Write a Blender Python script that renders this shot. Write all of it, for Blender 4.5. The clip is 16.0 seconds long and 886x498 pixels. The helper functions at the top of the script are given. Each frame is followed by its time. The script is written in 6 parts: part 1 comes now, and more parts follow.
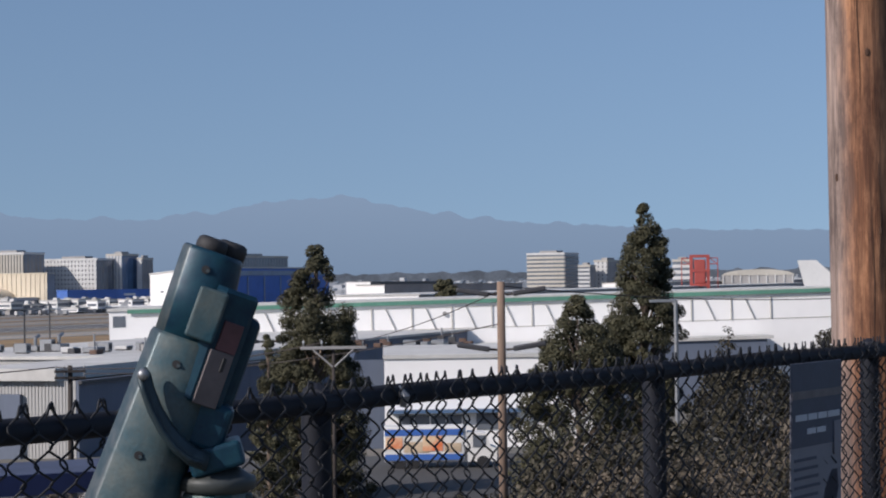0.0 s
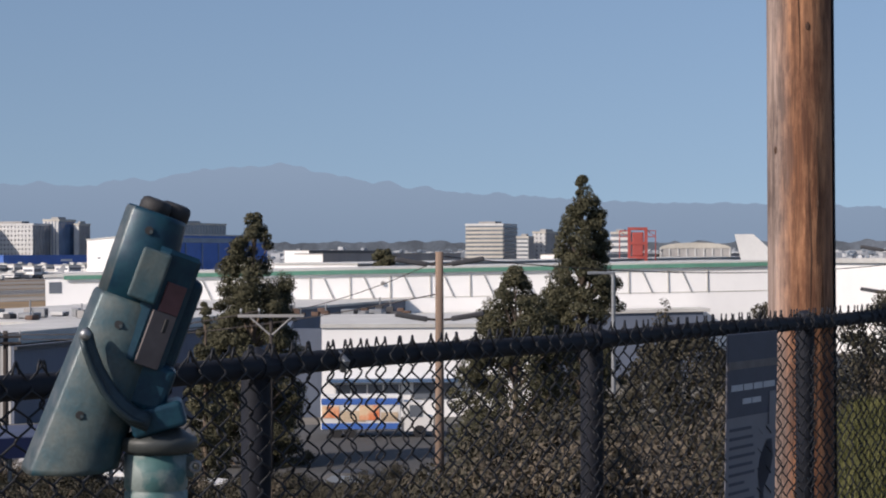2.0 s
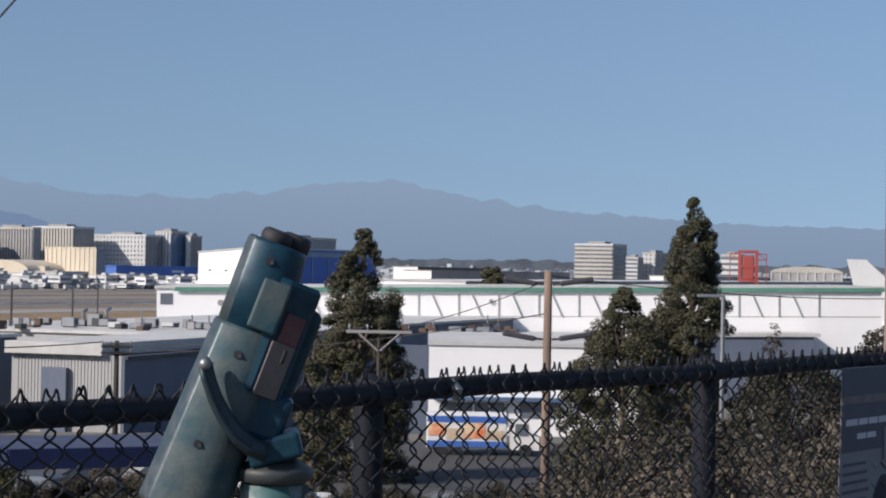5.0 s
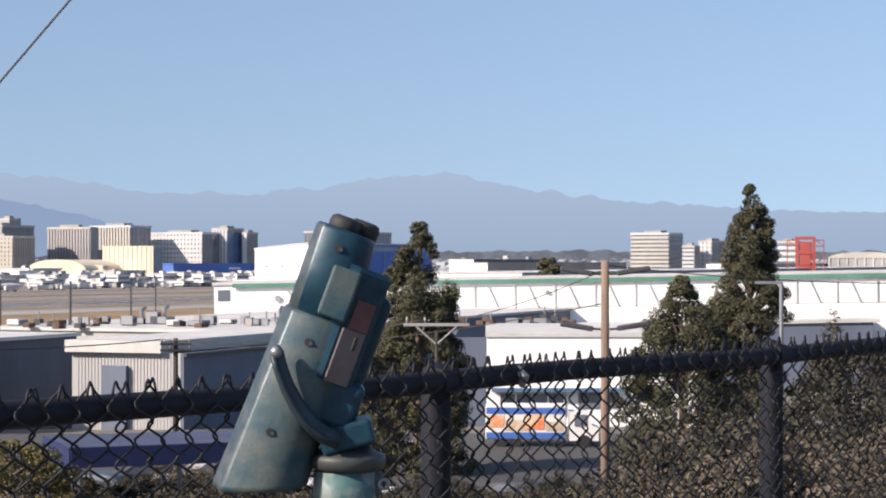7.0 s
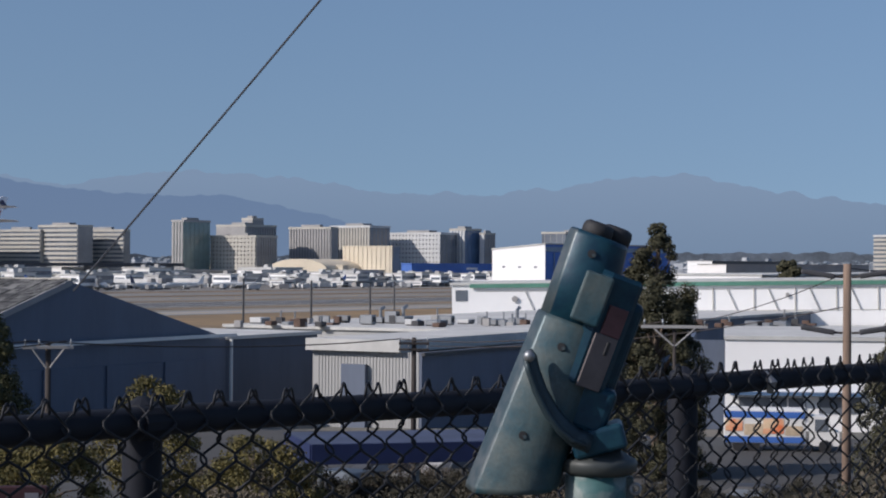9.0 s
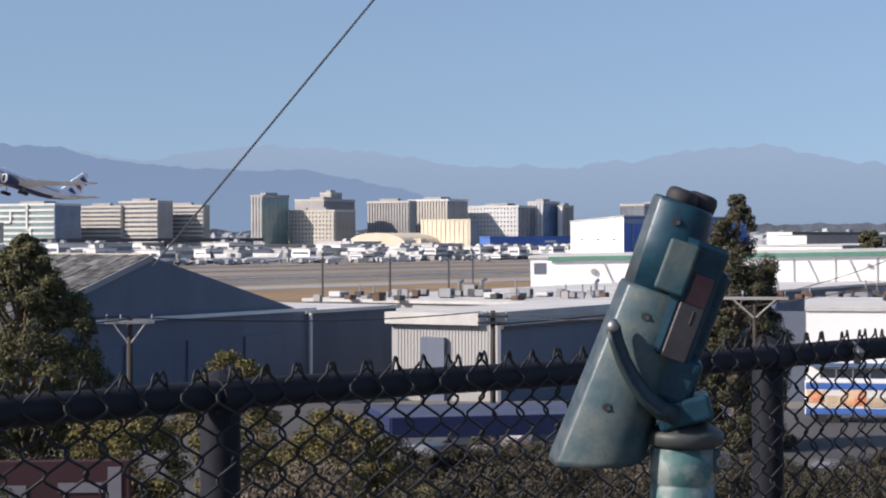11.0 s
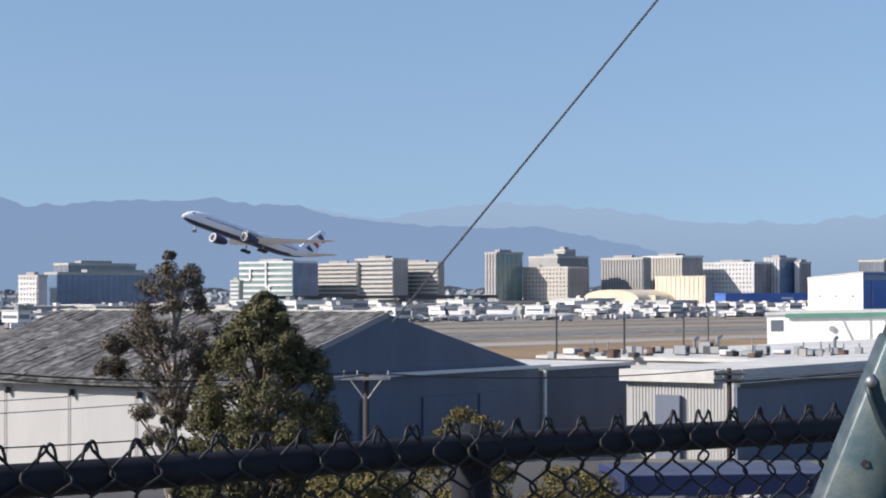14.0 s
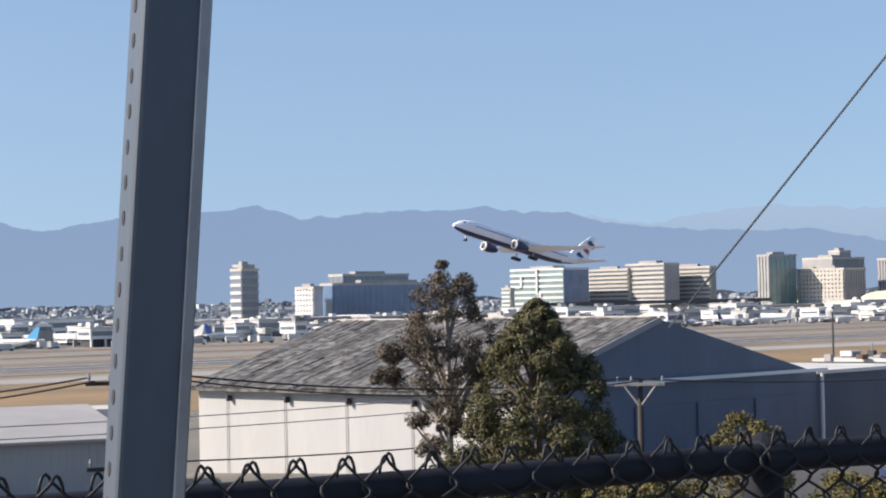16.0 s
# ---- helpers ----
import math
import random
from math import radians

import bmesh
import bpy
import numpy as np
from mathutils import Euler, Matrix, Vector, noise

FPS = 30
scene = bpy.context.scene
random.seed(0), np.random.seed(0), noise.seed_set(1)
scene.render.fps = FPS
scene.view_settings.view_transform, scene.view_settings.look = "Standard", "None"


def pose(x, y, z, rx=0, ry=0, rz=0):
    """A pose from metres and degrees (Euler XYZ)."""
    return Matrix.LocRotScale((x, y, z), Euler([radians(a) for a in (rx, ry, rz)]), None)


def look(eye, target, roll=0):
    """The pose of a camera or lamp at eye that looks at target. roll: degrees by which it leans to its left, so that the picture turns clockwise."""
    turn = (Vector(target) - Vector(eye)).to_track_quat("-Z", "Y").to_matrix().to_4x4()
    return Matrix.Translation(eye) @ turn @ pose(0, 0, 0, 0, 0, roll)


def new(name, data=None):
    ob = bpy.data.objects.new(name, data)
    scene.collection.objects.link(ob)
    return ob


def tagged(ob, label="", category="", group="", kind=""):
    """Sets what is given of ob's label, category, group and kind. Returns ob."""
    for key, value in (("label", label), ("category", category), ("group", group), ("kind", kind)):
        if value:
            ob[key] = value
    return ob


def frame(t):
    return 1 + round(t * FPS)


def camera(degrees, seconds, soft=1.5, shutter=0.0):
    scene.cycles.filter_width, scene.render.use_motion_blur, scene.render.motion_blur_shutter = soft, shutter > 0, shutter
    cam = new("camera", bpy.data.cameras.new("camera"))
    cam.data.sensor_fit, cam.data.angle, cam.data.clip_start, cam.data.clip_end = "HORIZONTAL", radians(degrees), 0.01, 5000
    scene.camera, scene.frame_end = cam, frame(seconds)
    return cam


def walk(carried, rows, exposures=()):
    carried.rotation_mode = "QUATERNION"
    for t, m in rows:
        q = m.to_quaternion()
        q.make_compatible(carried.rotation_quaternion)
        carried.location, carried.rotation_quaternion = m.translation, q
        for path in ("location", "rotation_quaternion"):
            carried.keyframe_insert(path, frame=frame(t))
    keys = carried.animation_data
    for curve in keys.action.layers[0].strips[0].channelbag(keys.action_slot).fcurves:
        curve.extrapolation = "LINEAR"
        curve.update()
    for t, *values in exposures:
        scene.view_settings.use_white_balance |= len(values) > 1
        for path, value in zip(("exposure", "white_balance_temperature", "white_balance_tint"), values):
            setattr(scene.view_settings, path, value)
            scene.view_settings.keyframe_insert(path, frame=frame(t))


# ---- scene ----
import itertools

EYE = 1.5          # height of the eye over the hilltop
FIELD = EYE - 20   # level of the airfield

cam = camera(25.25, 16.0, soft=2.0)
# seconds, bearing, elevation, lean, then the small sway of the hand
SWAY = [
    (0, 3.713, 1.005, -0.79, 0.043, -0.001, -0.008),
    (0.5, 5.316, -0.189, -0.65, 0.041, 0.000, -0.014),
    (1, 7.464, 0.638, 0.28, 0.042, -0.003, -0.016),
    (1.5, 6.025, -0.177, 0.02, 0.042, -0.001, -0.018),
    (2, 5.480, 0.120, -0.11, 0.036, -0.016, -0.016),
    (2.5, 5.664, 1.093, 0.09, 0.036, -0.016, -0.011),
    (3, 6.529, 3.070, 0.42, 0.033, -0.014, -0.003),
    (3.2, 5.473, 2.293, 0.52, 0.033, -0.012, 0.005),
    (3.5, 4.660, 2.068, 1.18, 0.029, -0.008, 0.009),
    (4, 2.970, 0.705, 1.72, 0.025, -0.006, 0.007),
    (4.2, 2.587, 0.701, 1.58, 0.025, -0.008, 0.009),
    (6.3, 2.100, 0.458, 0.33, 0.011, -0.005, -0.000),
    (6.5, 1.501, 0.514, 0.06, 0.010, -0.001, -0.002),
    (7, 0.714, 0.383, 0.01, 0.003, 0.001, -0.003),
    (7.5, -1.777, 0.802, 0.24, -0.002, -0.007, -0.004),
    (8, -3.851, 1.381, -0.11, -0.004, -0.017, 0.001),
    (8.5, -4.696, -0.170, 0.08, -0.011, -0.017, 0.000),
    (9, -6.147, 0.386, 0.35, -0.018, -0.021, 0.003),
    (9.2, -6.365, 0.611, 0.24, -0.018, -0.022, 0.003),
    (11.3, -8.620, -0.450, -0.12, -0.030, 0.036, -0.003),
    (11.5, -8.757, 0.007, -0.14, -0.032, 0.033, -0.001),
    (12, -10.116, 0.150, -0.21, -0.037, 0.031, -0.001),
    (12.5, -11.673, 1.418, -0.53, -0.038, 0.023, -0.002),
    (13, -12.012, 1.169, -0.27, -0.044, 0.020, -0.004),
    (13.5, -13.566, 1.328, -0.04, -0.046, 0.016, -0.006),
    (14, -15.170, 1.264, -0.12, -0.051, 0.014, -0.006),
    (14.5, -16.836, 1.382, -0.64, -0.056, 0.013, -0.003),
    (15, -19.472, 1.827, -1.05, -0.063, 0.008, 0.000),
    (15.5, -21.586, 1.470, -1.23, -0.063, -0.009, 0.002),
    (16, -22.981, 1.536, -1.16, -0.070, -0.010, 0.002),
]


def aim(az, el, lean, x, y, z):
    az, el = radians(az), radians(el)
    eye = Vector((x, y, EYE + z))
    way = Vector((math.sin(az) * math.cos(el), math.cos(az) * math.cos(el), math.sin(el)))
    return look(eye, eye + 10 * way, lean)


EXPOSURES = [
    (0, -0.07, 5960, 16), (0.5, 0.08, 6110, 17), (1, 0.43, 6360, 18), (1.5, 0.28, 6360, 18), (2.5, -0.12, 6110, 16), (3, -0.22, 5960, 17),
    (4, 0.02, 6030, 15), (6.5, 0.08, 6110, 17), (7, 0.65, 6500, 18), (7.5, 0.71, 6520, 18), (8, 0.10, 6040, 16), (8.5, -0.17, 5910, 15), (9, -0.17, 5860, 15),
    (11.5, 0.58, 6360, 18), (12, 0.66, 6430, 18), (12.5, 0.63, 6400, 17), (13.5, 0.53, 6170, 15), (14.5, 0.53, 6060, 13), (15, 0.53, 6060, 12), (15.5, 0.72, 6180, 14), (16, 0.73, 6360, 15),
]
walk(cam, [(r[0], aim(*r[1:])) for r in SWAY], EXPOSURES)

# ---- world and sun ----
SUN_AZ, SUN_EL = -119.0, 31.0
world = bpy.data.worlds.new("world")
scene.world = world
world.use_nodes = True
wn = world.node_tree.nodes
sky = wn.new("ShaderNodeTexSky")
sky.sky_type, sky.sun_disc = "NISHITA", False
sky.sun_elevation, sky.sun_rotation = radians(SUN_EL), radians(SUN_AZ)
sky.air_density, sky.dust_density, sky.ozone_density, sky.altitude = 1.0, 0.75, 2.1, 30
wn["Background"].inputs["Strength"].default_value = 0.090
coord, lift = wn.new("ShaderNodeTexCoord"), wn.new("ShaderNodeVectorMath")   # the haze layer lies below the eye: look a little higher up
lift.operation = "MULTIPLY_ADD"
lift.inputs[1].default_value, lift.inputs[2].default_value = (1, 1, 0.56), (0, 0, 0.117)
world.node_tree.links.new(coord.outputs["Generated"], lift.inputs[0])
world.node_tree.links.new(lift.outputs[0], sky.inputs["Vector"])
world.node_tree.links.new(sky.outputs[0], wn["Background"].inputs["Color"])
sun = new("sun", bpy.data.lights.new("sun", "SUN"))
sun.data.energy, sun.data.angle, sun.data.color = 5.0, radians(0.6), (1.0, 0.90, 0.76)
a, e = radians(SUN_AZ), radians(SUN_EL)
sun.matrix_world = look((0, 0, 0), (-math.sin(a) * math.cos(e), -math.cos(a) * math.cos(e), -math.sin(e)))


# ---- materials ----
def surface(name, color, rough=0.7, metal=0.0, vary=0.25, size=1.0, fine=8.0, bump=0.1, second=None, amount=0.5, stretch=(1, 1, 1), per=0.0, world_space=False):
    """A procedural surface: base colour with stains at one scale, grain at a finer one, and relief."""
    m = bpy.data.materials.new(name)
    m.use_nodes = True
    nt, ns = m.node_tree, m.node_tree.nodes
    bsdf = ns["Principled BSDF"]
    co = ns.new("ShaderNodeNewGeometry" if world_space else "ShaderNodeTexCoord")
    mp = ns.new("ShaderNodeMapping")
    mp.inputs["Scale"].default_value = stretch
    nt.links.new(co.outputs["Position" if world_space else "Object"], mp.inputs["Vector"])
    big, small = ns.new("ShaderNodeTexNoise"), ns.new("ShaderNodeTexNoise")
    big.inputs["Scale"].default_value, small.inputs["Scale"].default_value = size, size * fine
    big.inputs["Detail"].default_value, small.inputs["Detail"].default_value = 5, 3
    for n in (big, small):
        nt.links.new(mp.outputs[0], n.inputs["Vector"])
    ramp = ns.new("ShaderNodeValToRGB")
    ramp.color_ramp.elements[0].position, ramp.color_ramp.elements[1].position = 0.5 - amount * 0.3, 0.5 + amount * 0.3
    dark = second or tuple(c * (1 - vary) for c in color)
    ramp.color_ramp.elements[0].color, ramp.color_ramp.elements[1].color = (*dark, 1), (*color, 1)
    nt.links.new(big.outputs["Fac"], ramp.inputs["Fac"])
    mix = ns.new("ShaderNodeMix")
    mix.data_type, mix.blend_type = "RGBA", "MULTIPLY"
    mix.inputs["Factor"].default_value = 1.0
    grain = ns.new("ShaderNodeMapRange")
    grain.inputs["To Min"].default_value, grain.inputs["To Max"].default_value = 1 - vary * 0.8, 1 + vary * 0.5
    nt.links.new(small.outputs["Fac"], grain.inputs["Value"])
    nt.links.new(ramp.outputs["Color"], mix.inputs["A"])
    nt.links.new(grain.outputs[0], mix.inputs["B"])
    out = mix.outputs["Result"]
    if per:
        info = ns.new("ShaderNodeObjectInfo")
        hue = ns.new("ShaderNodeHueSaturation")
        rng = ns.new("ShaderNodeMapRange")
        rng.inputs["To Min"].default_value, rng.inputs["To Max"].default_value = 1 - per, 1 + per
        nt.links.new(info.outputs["Random"], rng.inputs["Value"])
        nt.links.new(rng.outputs[0], hue.inputs["Value"])
        nt.links.new(out, hue.inputs["Color"])
        out = hue.outputs["Color"]
    nt.links.new(out, bsdf.inputs["Base Color"])
    bsdf.inputs["Roughness"].default_value, bsdf.inputs["Metallic"].default_value = rough, metal
    if bump:
        b = ns.new("ShaderNodeBump")
        b.inputs["Strength"].default_value, b.inputs["Distance"].default_value = bump, 0.3 / max(size * fine, 0.1)
        nt.links.new(small.outputs["Fac"], b.inputs["Height"])
        nt.links.new(b.outputs[0], bsdf.inputs["Normal"])
    return m


def leaf_surface(name, color, other):
    """Foliage: each leaf its own shade, whole sprays a little paler or darker."""
    m = bpy.data.materials.new(name)
    m.use_nodes = True
    nt, ns = m.node_tree, m.node_tree.nodes
    bsdf = ns["Principled BSDF"]
    geo, ramp, co, spray, add = ns.new("ShaderNodeNewGeometry"), ns.new("ShaderNodeValToRGB"), ns.new("ShaderNodeTexCoord"), ns.new("ShaderNodeTexNoise"), ns.new("ShaderNodeMix")
    spray.inputs["Scale"].default_value, spray.inputs["Detail"].default_value = 1.3, 2
    add.inputs["Factor"].default_value = 0.5
    ramp.color_ramp.elements[0].position, ramp.color_ramp.elements[1].position = 0.2, 0.8
    ramp.color_ramp.elements[0].color, ramp.color_ramp.elements[1].color = (*color, 1), (*other, 1)
    nt.links.new(co.outputs["Object"], spray.inputs["Vector"])
    nt.links.new(geo.outputs["Random Per Island"], add.inputs["A"])
    nt.links.new(spray.outputs["Fac"], add.inputs["B"])
    nt.links.new(add.outputs["Result"], ramp.inputs["Fac"])
    nt.links.new(ramp.outputs[0], bsdf.inputs["Base Color"])
    bsdf.inputs["Roughness"].default_value = 0.7
    bsdf.inputs["Specular IOR Level"].default_value = 0.25
    return m


def painted_haze(name, color, foot=None, z0=0.0, z1=1.0):
    """Far distance: the haze of miles of lit air painted in as emission."""
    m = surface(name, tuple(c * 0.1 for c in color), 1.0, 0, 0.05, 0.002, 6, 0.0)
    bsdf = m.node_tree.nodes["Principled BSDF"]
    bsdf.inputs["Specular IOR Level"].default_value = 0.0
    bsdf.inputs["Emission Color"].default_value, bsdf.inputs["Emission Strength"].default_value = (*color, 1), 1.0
    if foot:   # haze painted in a second colour, blending from foot to ridge
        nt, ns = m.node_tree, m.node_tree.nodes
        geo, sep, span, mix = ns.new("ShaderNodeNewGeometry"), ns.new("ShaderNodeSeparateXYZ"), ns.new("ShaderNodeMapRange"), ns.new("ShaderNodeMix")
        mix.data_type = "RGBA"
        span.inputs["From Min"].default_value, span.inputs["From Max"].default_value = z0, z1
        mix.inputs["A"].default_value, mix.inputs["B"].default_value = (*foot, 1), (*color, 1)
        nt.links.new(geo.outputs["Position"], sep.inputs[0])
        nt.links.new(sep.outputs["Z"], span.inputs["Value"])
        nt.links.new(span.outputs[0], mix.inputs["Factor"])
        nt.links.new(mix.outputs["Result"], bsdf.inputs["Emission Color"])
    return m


def glass_surface(name, color, rough=0.15):
    m = surface(name, color, rough, 0.0, 0.25, 0.08, 6, 0.0)
    m.node_tree.nodes["Principled BSDF"].inputs["Specular IOR Level"].default_value = 0.8
    return m


# ---- building blocks ----
def box(bm, x0, x1, y0, y1, z0, z1, m=None):
    vs = [bm.verts.new(v) for v in itertools.product((x0, x1), (y0, y1), (z0, z1))]
    for f in ((0, 1, 3, 2), (4, 6, 7, 5), (0, 4, 5, 1), (2, 3, 7, 6), (0, 2, 6, 4), (1, 5, 7, 3)):
        bm.faces.new([vs[i] for i in f])
    if m is not None:
        bmesh.ops.transform(bm, matrix=m, verts=vs)
    return vs


def soft_box(bm, x0, x1, y0, y1, z0, z1, r=0.01, seg=2, m=None):
    tmp = bmesh.new()
    box(tmp, x0, x1, y0, y1, z0, z1)
    bmesh.ops.bevel(tmp, geom=tmp.edges[:], offset=r, segments=seg, affect="EDGES", profile=0.5)
    if m is not None:
        tmp.transform(m)
    me = bpy.data.meshes.new("tmp")
    tmp.to_mesh(me)
    bm.from_mesh(me)
    bpy.data.meshes.remove(me)
    tmp.free()


def loft(bm, rings, closed=True, caps=True):
    """Joins rings of points, each with the same count."""
    made = [[bm.verts.new(p) for p in ring] for ring in rings]
    n = len(made[0])
    for a, b in zip(made, made[1:]):
        for i in range(n if closed else n - 1):
            bm.faces.new((a[i], a[(i + 1) % n], b[(i + 1) % n], b[i]))
    if caps and closed:
        bm.faces.new(made[0][::-1])
        bm.faces.new(made[-1])
    return made


def tube(bm, path, radius, n=8, caps=True, flat=1.0):
    """A tube along a path; radius a number or one for each point."""
    pts = [Vector(p) for p in path]
    rs = [radius] * len(pts) if isinstance(radius, (int, float)) else radius
    rings, side = [], None
    for i, p in enumerate(pts):
        d = (pts[min(i + 1, len(pts) - 1)] - pts[max(i - 1, 0)]).normalized()
        if side is None:
            side = d.orthogonal().normalized()
        side = (side - d * side.dot(d)).normalized()
        up = d.cross(side)
        rings.append([p + rs[i] * (math.cos(k * math.tau / n) * side + flat * math.sin(k * math.tau / n) * up) for k in range(n)])
    loft(bm, rings, True, caps)


def mesh_of(name, bm, material, smooth=False):
    bmesh.ops.recalc_face_normals(bm, faces=bm.faces[:])
    me = bpy.data.meshes.new(name)
    bm.to_mesh(me)
    bm.free()
    for mm in material if isinstance(material, (list, tuple)) else [material]:
        me.materials.append(mm)
    if smooth:
        for p in me.polygons:
            p.use_smooth = True
    return me


def part(name, bm, material, parent, label="", smooth=False):
    ob = new(name, mesh_of(name, bm, material, smooth))
    ob.parent = parent
    return tagged(ob, label)


def shared(name, me, parent, m=None, label=""):
    ob = new(name, me)
    ob.parent = parent
    if m is not None:
        ob.matrix_basis = m
    return tagged(ob, label)


def thing(name, label, category, group="", m=None, kind=""):
    ob = new(name)
    ob.empty_display_size = 0.2
    if m is not None:
        ob.matrix_basis = m
    return tagged(ob, label, category, group, kind)


def solid(name, bm, material, label, category, group="", m=None, kind="", smooth=False):
    ob = new(name, mesh_of(name, bm, material, smooth))
    if m is not None:
        ob.matrix_basis = m
    return tagged(ob, label, category, group, kind)


def pol(az, d, z=0.0):
    return Vector((d * math.sin(radians(az)), d * math.cos(radians(az)), z))


def high(el, d):
    """The level seen at that elevation at that distance."""
    return EYE + d * math.tan(radians(el))


# the airport's grid: east runs along the runways, north across them
EAST, NORTH = Vector((0.48, 0.877, 0)).normalized(), Vector((-0.877, 0.48, 0)).normalized()


def grid(e, n, z=0.0):
    return EAST * e + NORTH * n + Vector((0, 0, z))


def frame_at(p, xdir):
    """A pose at p whose x runs along xdir, level."""
    xd = Vector((xdir[0], xdir[1], 0)).normalized()
    m = Matrix((xd, Vector((-xd.y, xd.x, 0)), Vector((0, 0, 1)))).transposed().to_4x4()
    m.translation = p
    return m


def facing(az, d, z=0.0):
    """A pose whose x runs to the right across the line of sight and y away along it."""
    return frame_at(pol(az, d, z), (math.cos(radians(az)), -math.sin(radians(az)), 0))


def on_ray(p, direction, az):
    """How far along direction from p the bearing az is met."""
    s, c = math.sin(radians(az)), math.cos(radians(az))
    return (s * p.y - c * p.x) / (c * direction.x - s * direction.y)


# ---- palette ----
M_GRASS = surface("dry_grass", (0.27, 0.175, 0.08), 0.95, 0, 0.35, 0.03, 20, 0.2, second=(0.17, 0.12, 0.065))
M_INFIELD = surface("worn_infield", (0.25, 0.205, 0.15), 0.95, 0, 0.35, 0.02, 20, 0.2, second=(0.17, 0.15, 0.12), stretch=(1, 5, 1))
M_GROUND = surface("ground_soil", (0.19, 0.165, 0.13), 0.95, 0, 0.35, 0.05, 30, 0.3, second=(0.11, 0.11, 0.09))
M_ASPHALT = surface("runway_asphalt", (0.12, 0.117, 0.112), 0.9, 0, 0.3, 0.01, 30, 0.05, stretch=(1, 4, 1))
M_CONCRETE = surface("taxiway_concrete", (0.30, 0.285, 0.26), 0.85, 0, 0.18, 0.02, 30, 0.05, stretch=(1, 4, 1))
M_APRON = surface("apron", (0.22, 0.205, 0.185), 0.9, 0, 0.25, 0.01, 30, 0.05, stretch=(1, 4, 1))
M_ROAD = surface("road_asphalt", (0.07, 0.068, 0.066), 0.9, 0, 0.3, 0.1, 20, 0.1)
M_MOUNT_FAR = painted_haze("far_range_haze", (0.228, 0.300, 0.384), (0.190, 0.257, 0.336), high(0.3, 4750), high(2.4, 4750))
M_MOUNT = painted_haze("near_range_haze", (0.158, 0.222, 0.320), (0.164, 0.228, 0.316), high(0.3, 4350), high(2.2, 4350))
# hills tinted blue: distance haze put into their colour
M_HILL_HAZED = surface("wooded_hills", (0.135, 0.16, 0.195), 1.0, 0, 0.4, 0.02, 8, 0.0)

M_WHITE = surface("white_paint", (0.72, 0.71, 0.68), 0.7, 0, 0.08, 0.15, 12, 0.03)
M_WHITE_WALL = surface("white_wall", (0.86, 0.85, 0.83), 0.8, 0, 0.06, 0.05, 10, 0.02)
# duller than M_WHITE: greyer paint, with distance haze put into the colour
M_FAR_WHITE = surface("far_white_hazed_paint", (0.56, 0.56, 0.55), 0.8, 0, 0.2, 0.05, 6, 0.02)
M_CREAM = surface("cream_wall", (0.60, 0.525, 0.40), 0.8, 0, 0.12, 0.05, 10, 0.03)
M_STONE = surface("pale_concrete", (0.46, 0.435, 0.38), 0.8, 0, 0.2, 0.05, 10, 0.03)
M_GREY = surface("grey_concrete", (0.34, 0.33, 0.32), 0.8, 0, 0.2, 0.05, 10, 0.03)
# window and blue glass lightened: haze over the far towers put into the colour
M_GLASS = glass_surface("window_glass", (0.16, 0.18, 0.21))
M_GLASS_BLUE = glass_surface("blue_glass", (0.11, 0.18, 0.30))
M_GLASS_GREEN = glass_surface("green_glass", (0.17, 0.24, 0.23))
M_BLUE = surface("blue_panel", (0.055, 0.15, 0.48), 0.6, 0, 0.15, 0.1, 8, 0.02)
M_RED = surface("red_steel", (0.34, 0.062, 0.05), 0.6, 0, 0.2, 0.2, 8, 0.02)
M_YELLOW = surface("yellow_paint", (0.75, 0.42, 0.02), 0.5, 0, 0.1, 0.2, 8, 0.02)
M_GREEN = surface("green_trim", (0.10, 0.26, 0.19), 0.7, 0, 0.2, 0.2, 8, 0.02)
M_DARK = surface("dark_metal", (0.05, 0.05, 0.055), 0.6, 0, 0.3, 0.5, 8, 0.05)
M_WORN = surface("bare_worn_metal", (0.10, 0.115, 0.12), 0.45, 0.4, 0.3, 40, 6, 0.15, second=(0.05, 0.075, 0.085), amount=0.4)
# darker than M_SIDING: the shade of walls facing off the sun painted in
M_SHED = surface("grey_blue_shade_siding", (0.112, 0.135, 0.185), 0.7, 0, 0.12, 0.3, 8, 0.03, stretch=(1, 1, 0.2))
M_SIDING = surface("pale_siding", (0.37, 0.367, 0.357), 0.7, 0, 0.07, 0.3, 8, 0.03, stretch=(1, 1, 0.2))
M_ROOF = surface("weathered_roofing", (0.135, 0.132, 0.125), 0.9, 0, 0.5, 1.6, 5, 0.2, second=(0.036, 0.035, 0.036), amount=0.35, per=0.45, world_space=True)
M_ROOF_WHITE = surface("white_roof", (0.56, 0.55, 0.52), 0.8, 0, 0.2, 0.15, 8, 0.05)
M_FENCE = surface("black_vinyl", (0.010, 0.011, 0.015), 0.6, 0, 0.3, 6, 8, 0.1)
M_RAIL = surface("dark_rail_paint", (0.006, 0.008, 0.016), 0.75, 0, 0.35, 5, 8, 0.1)
M_KNOT = surface("dark_knot", (0.07, 0.035, 0.02), 0.9, 0, 0.4, 20, 5, 0.5)
M_POLE = surface("brown_pole", (0.27, 0.19, 0.14), 0.9, 0, 0.35, 1.5, 8, 0.2, stretch=(1, 1, 0.1))
M_POLE_DARK = surface("dark_pole", (0.055, 0.045, 0.04), 0.9, 0, 0.35, 1.5, 8, 0.2, stretch=(1, 1, 0.1))
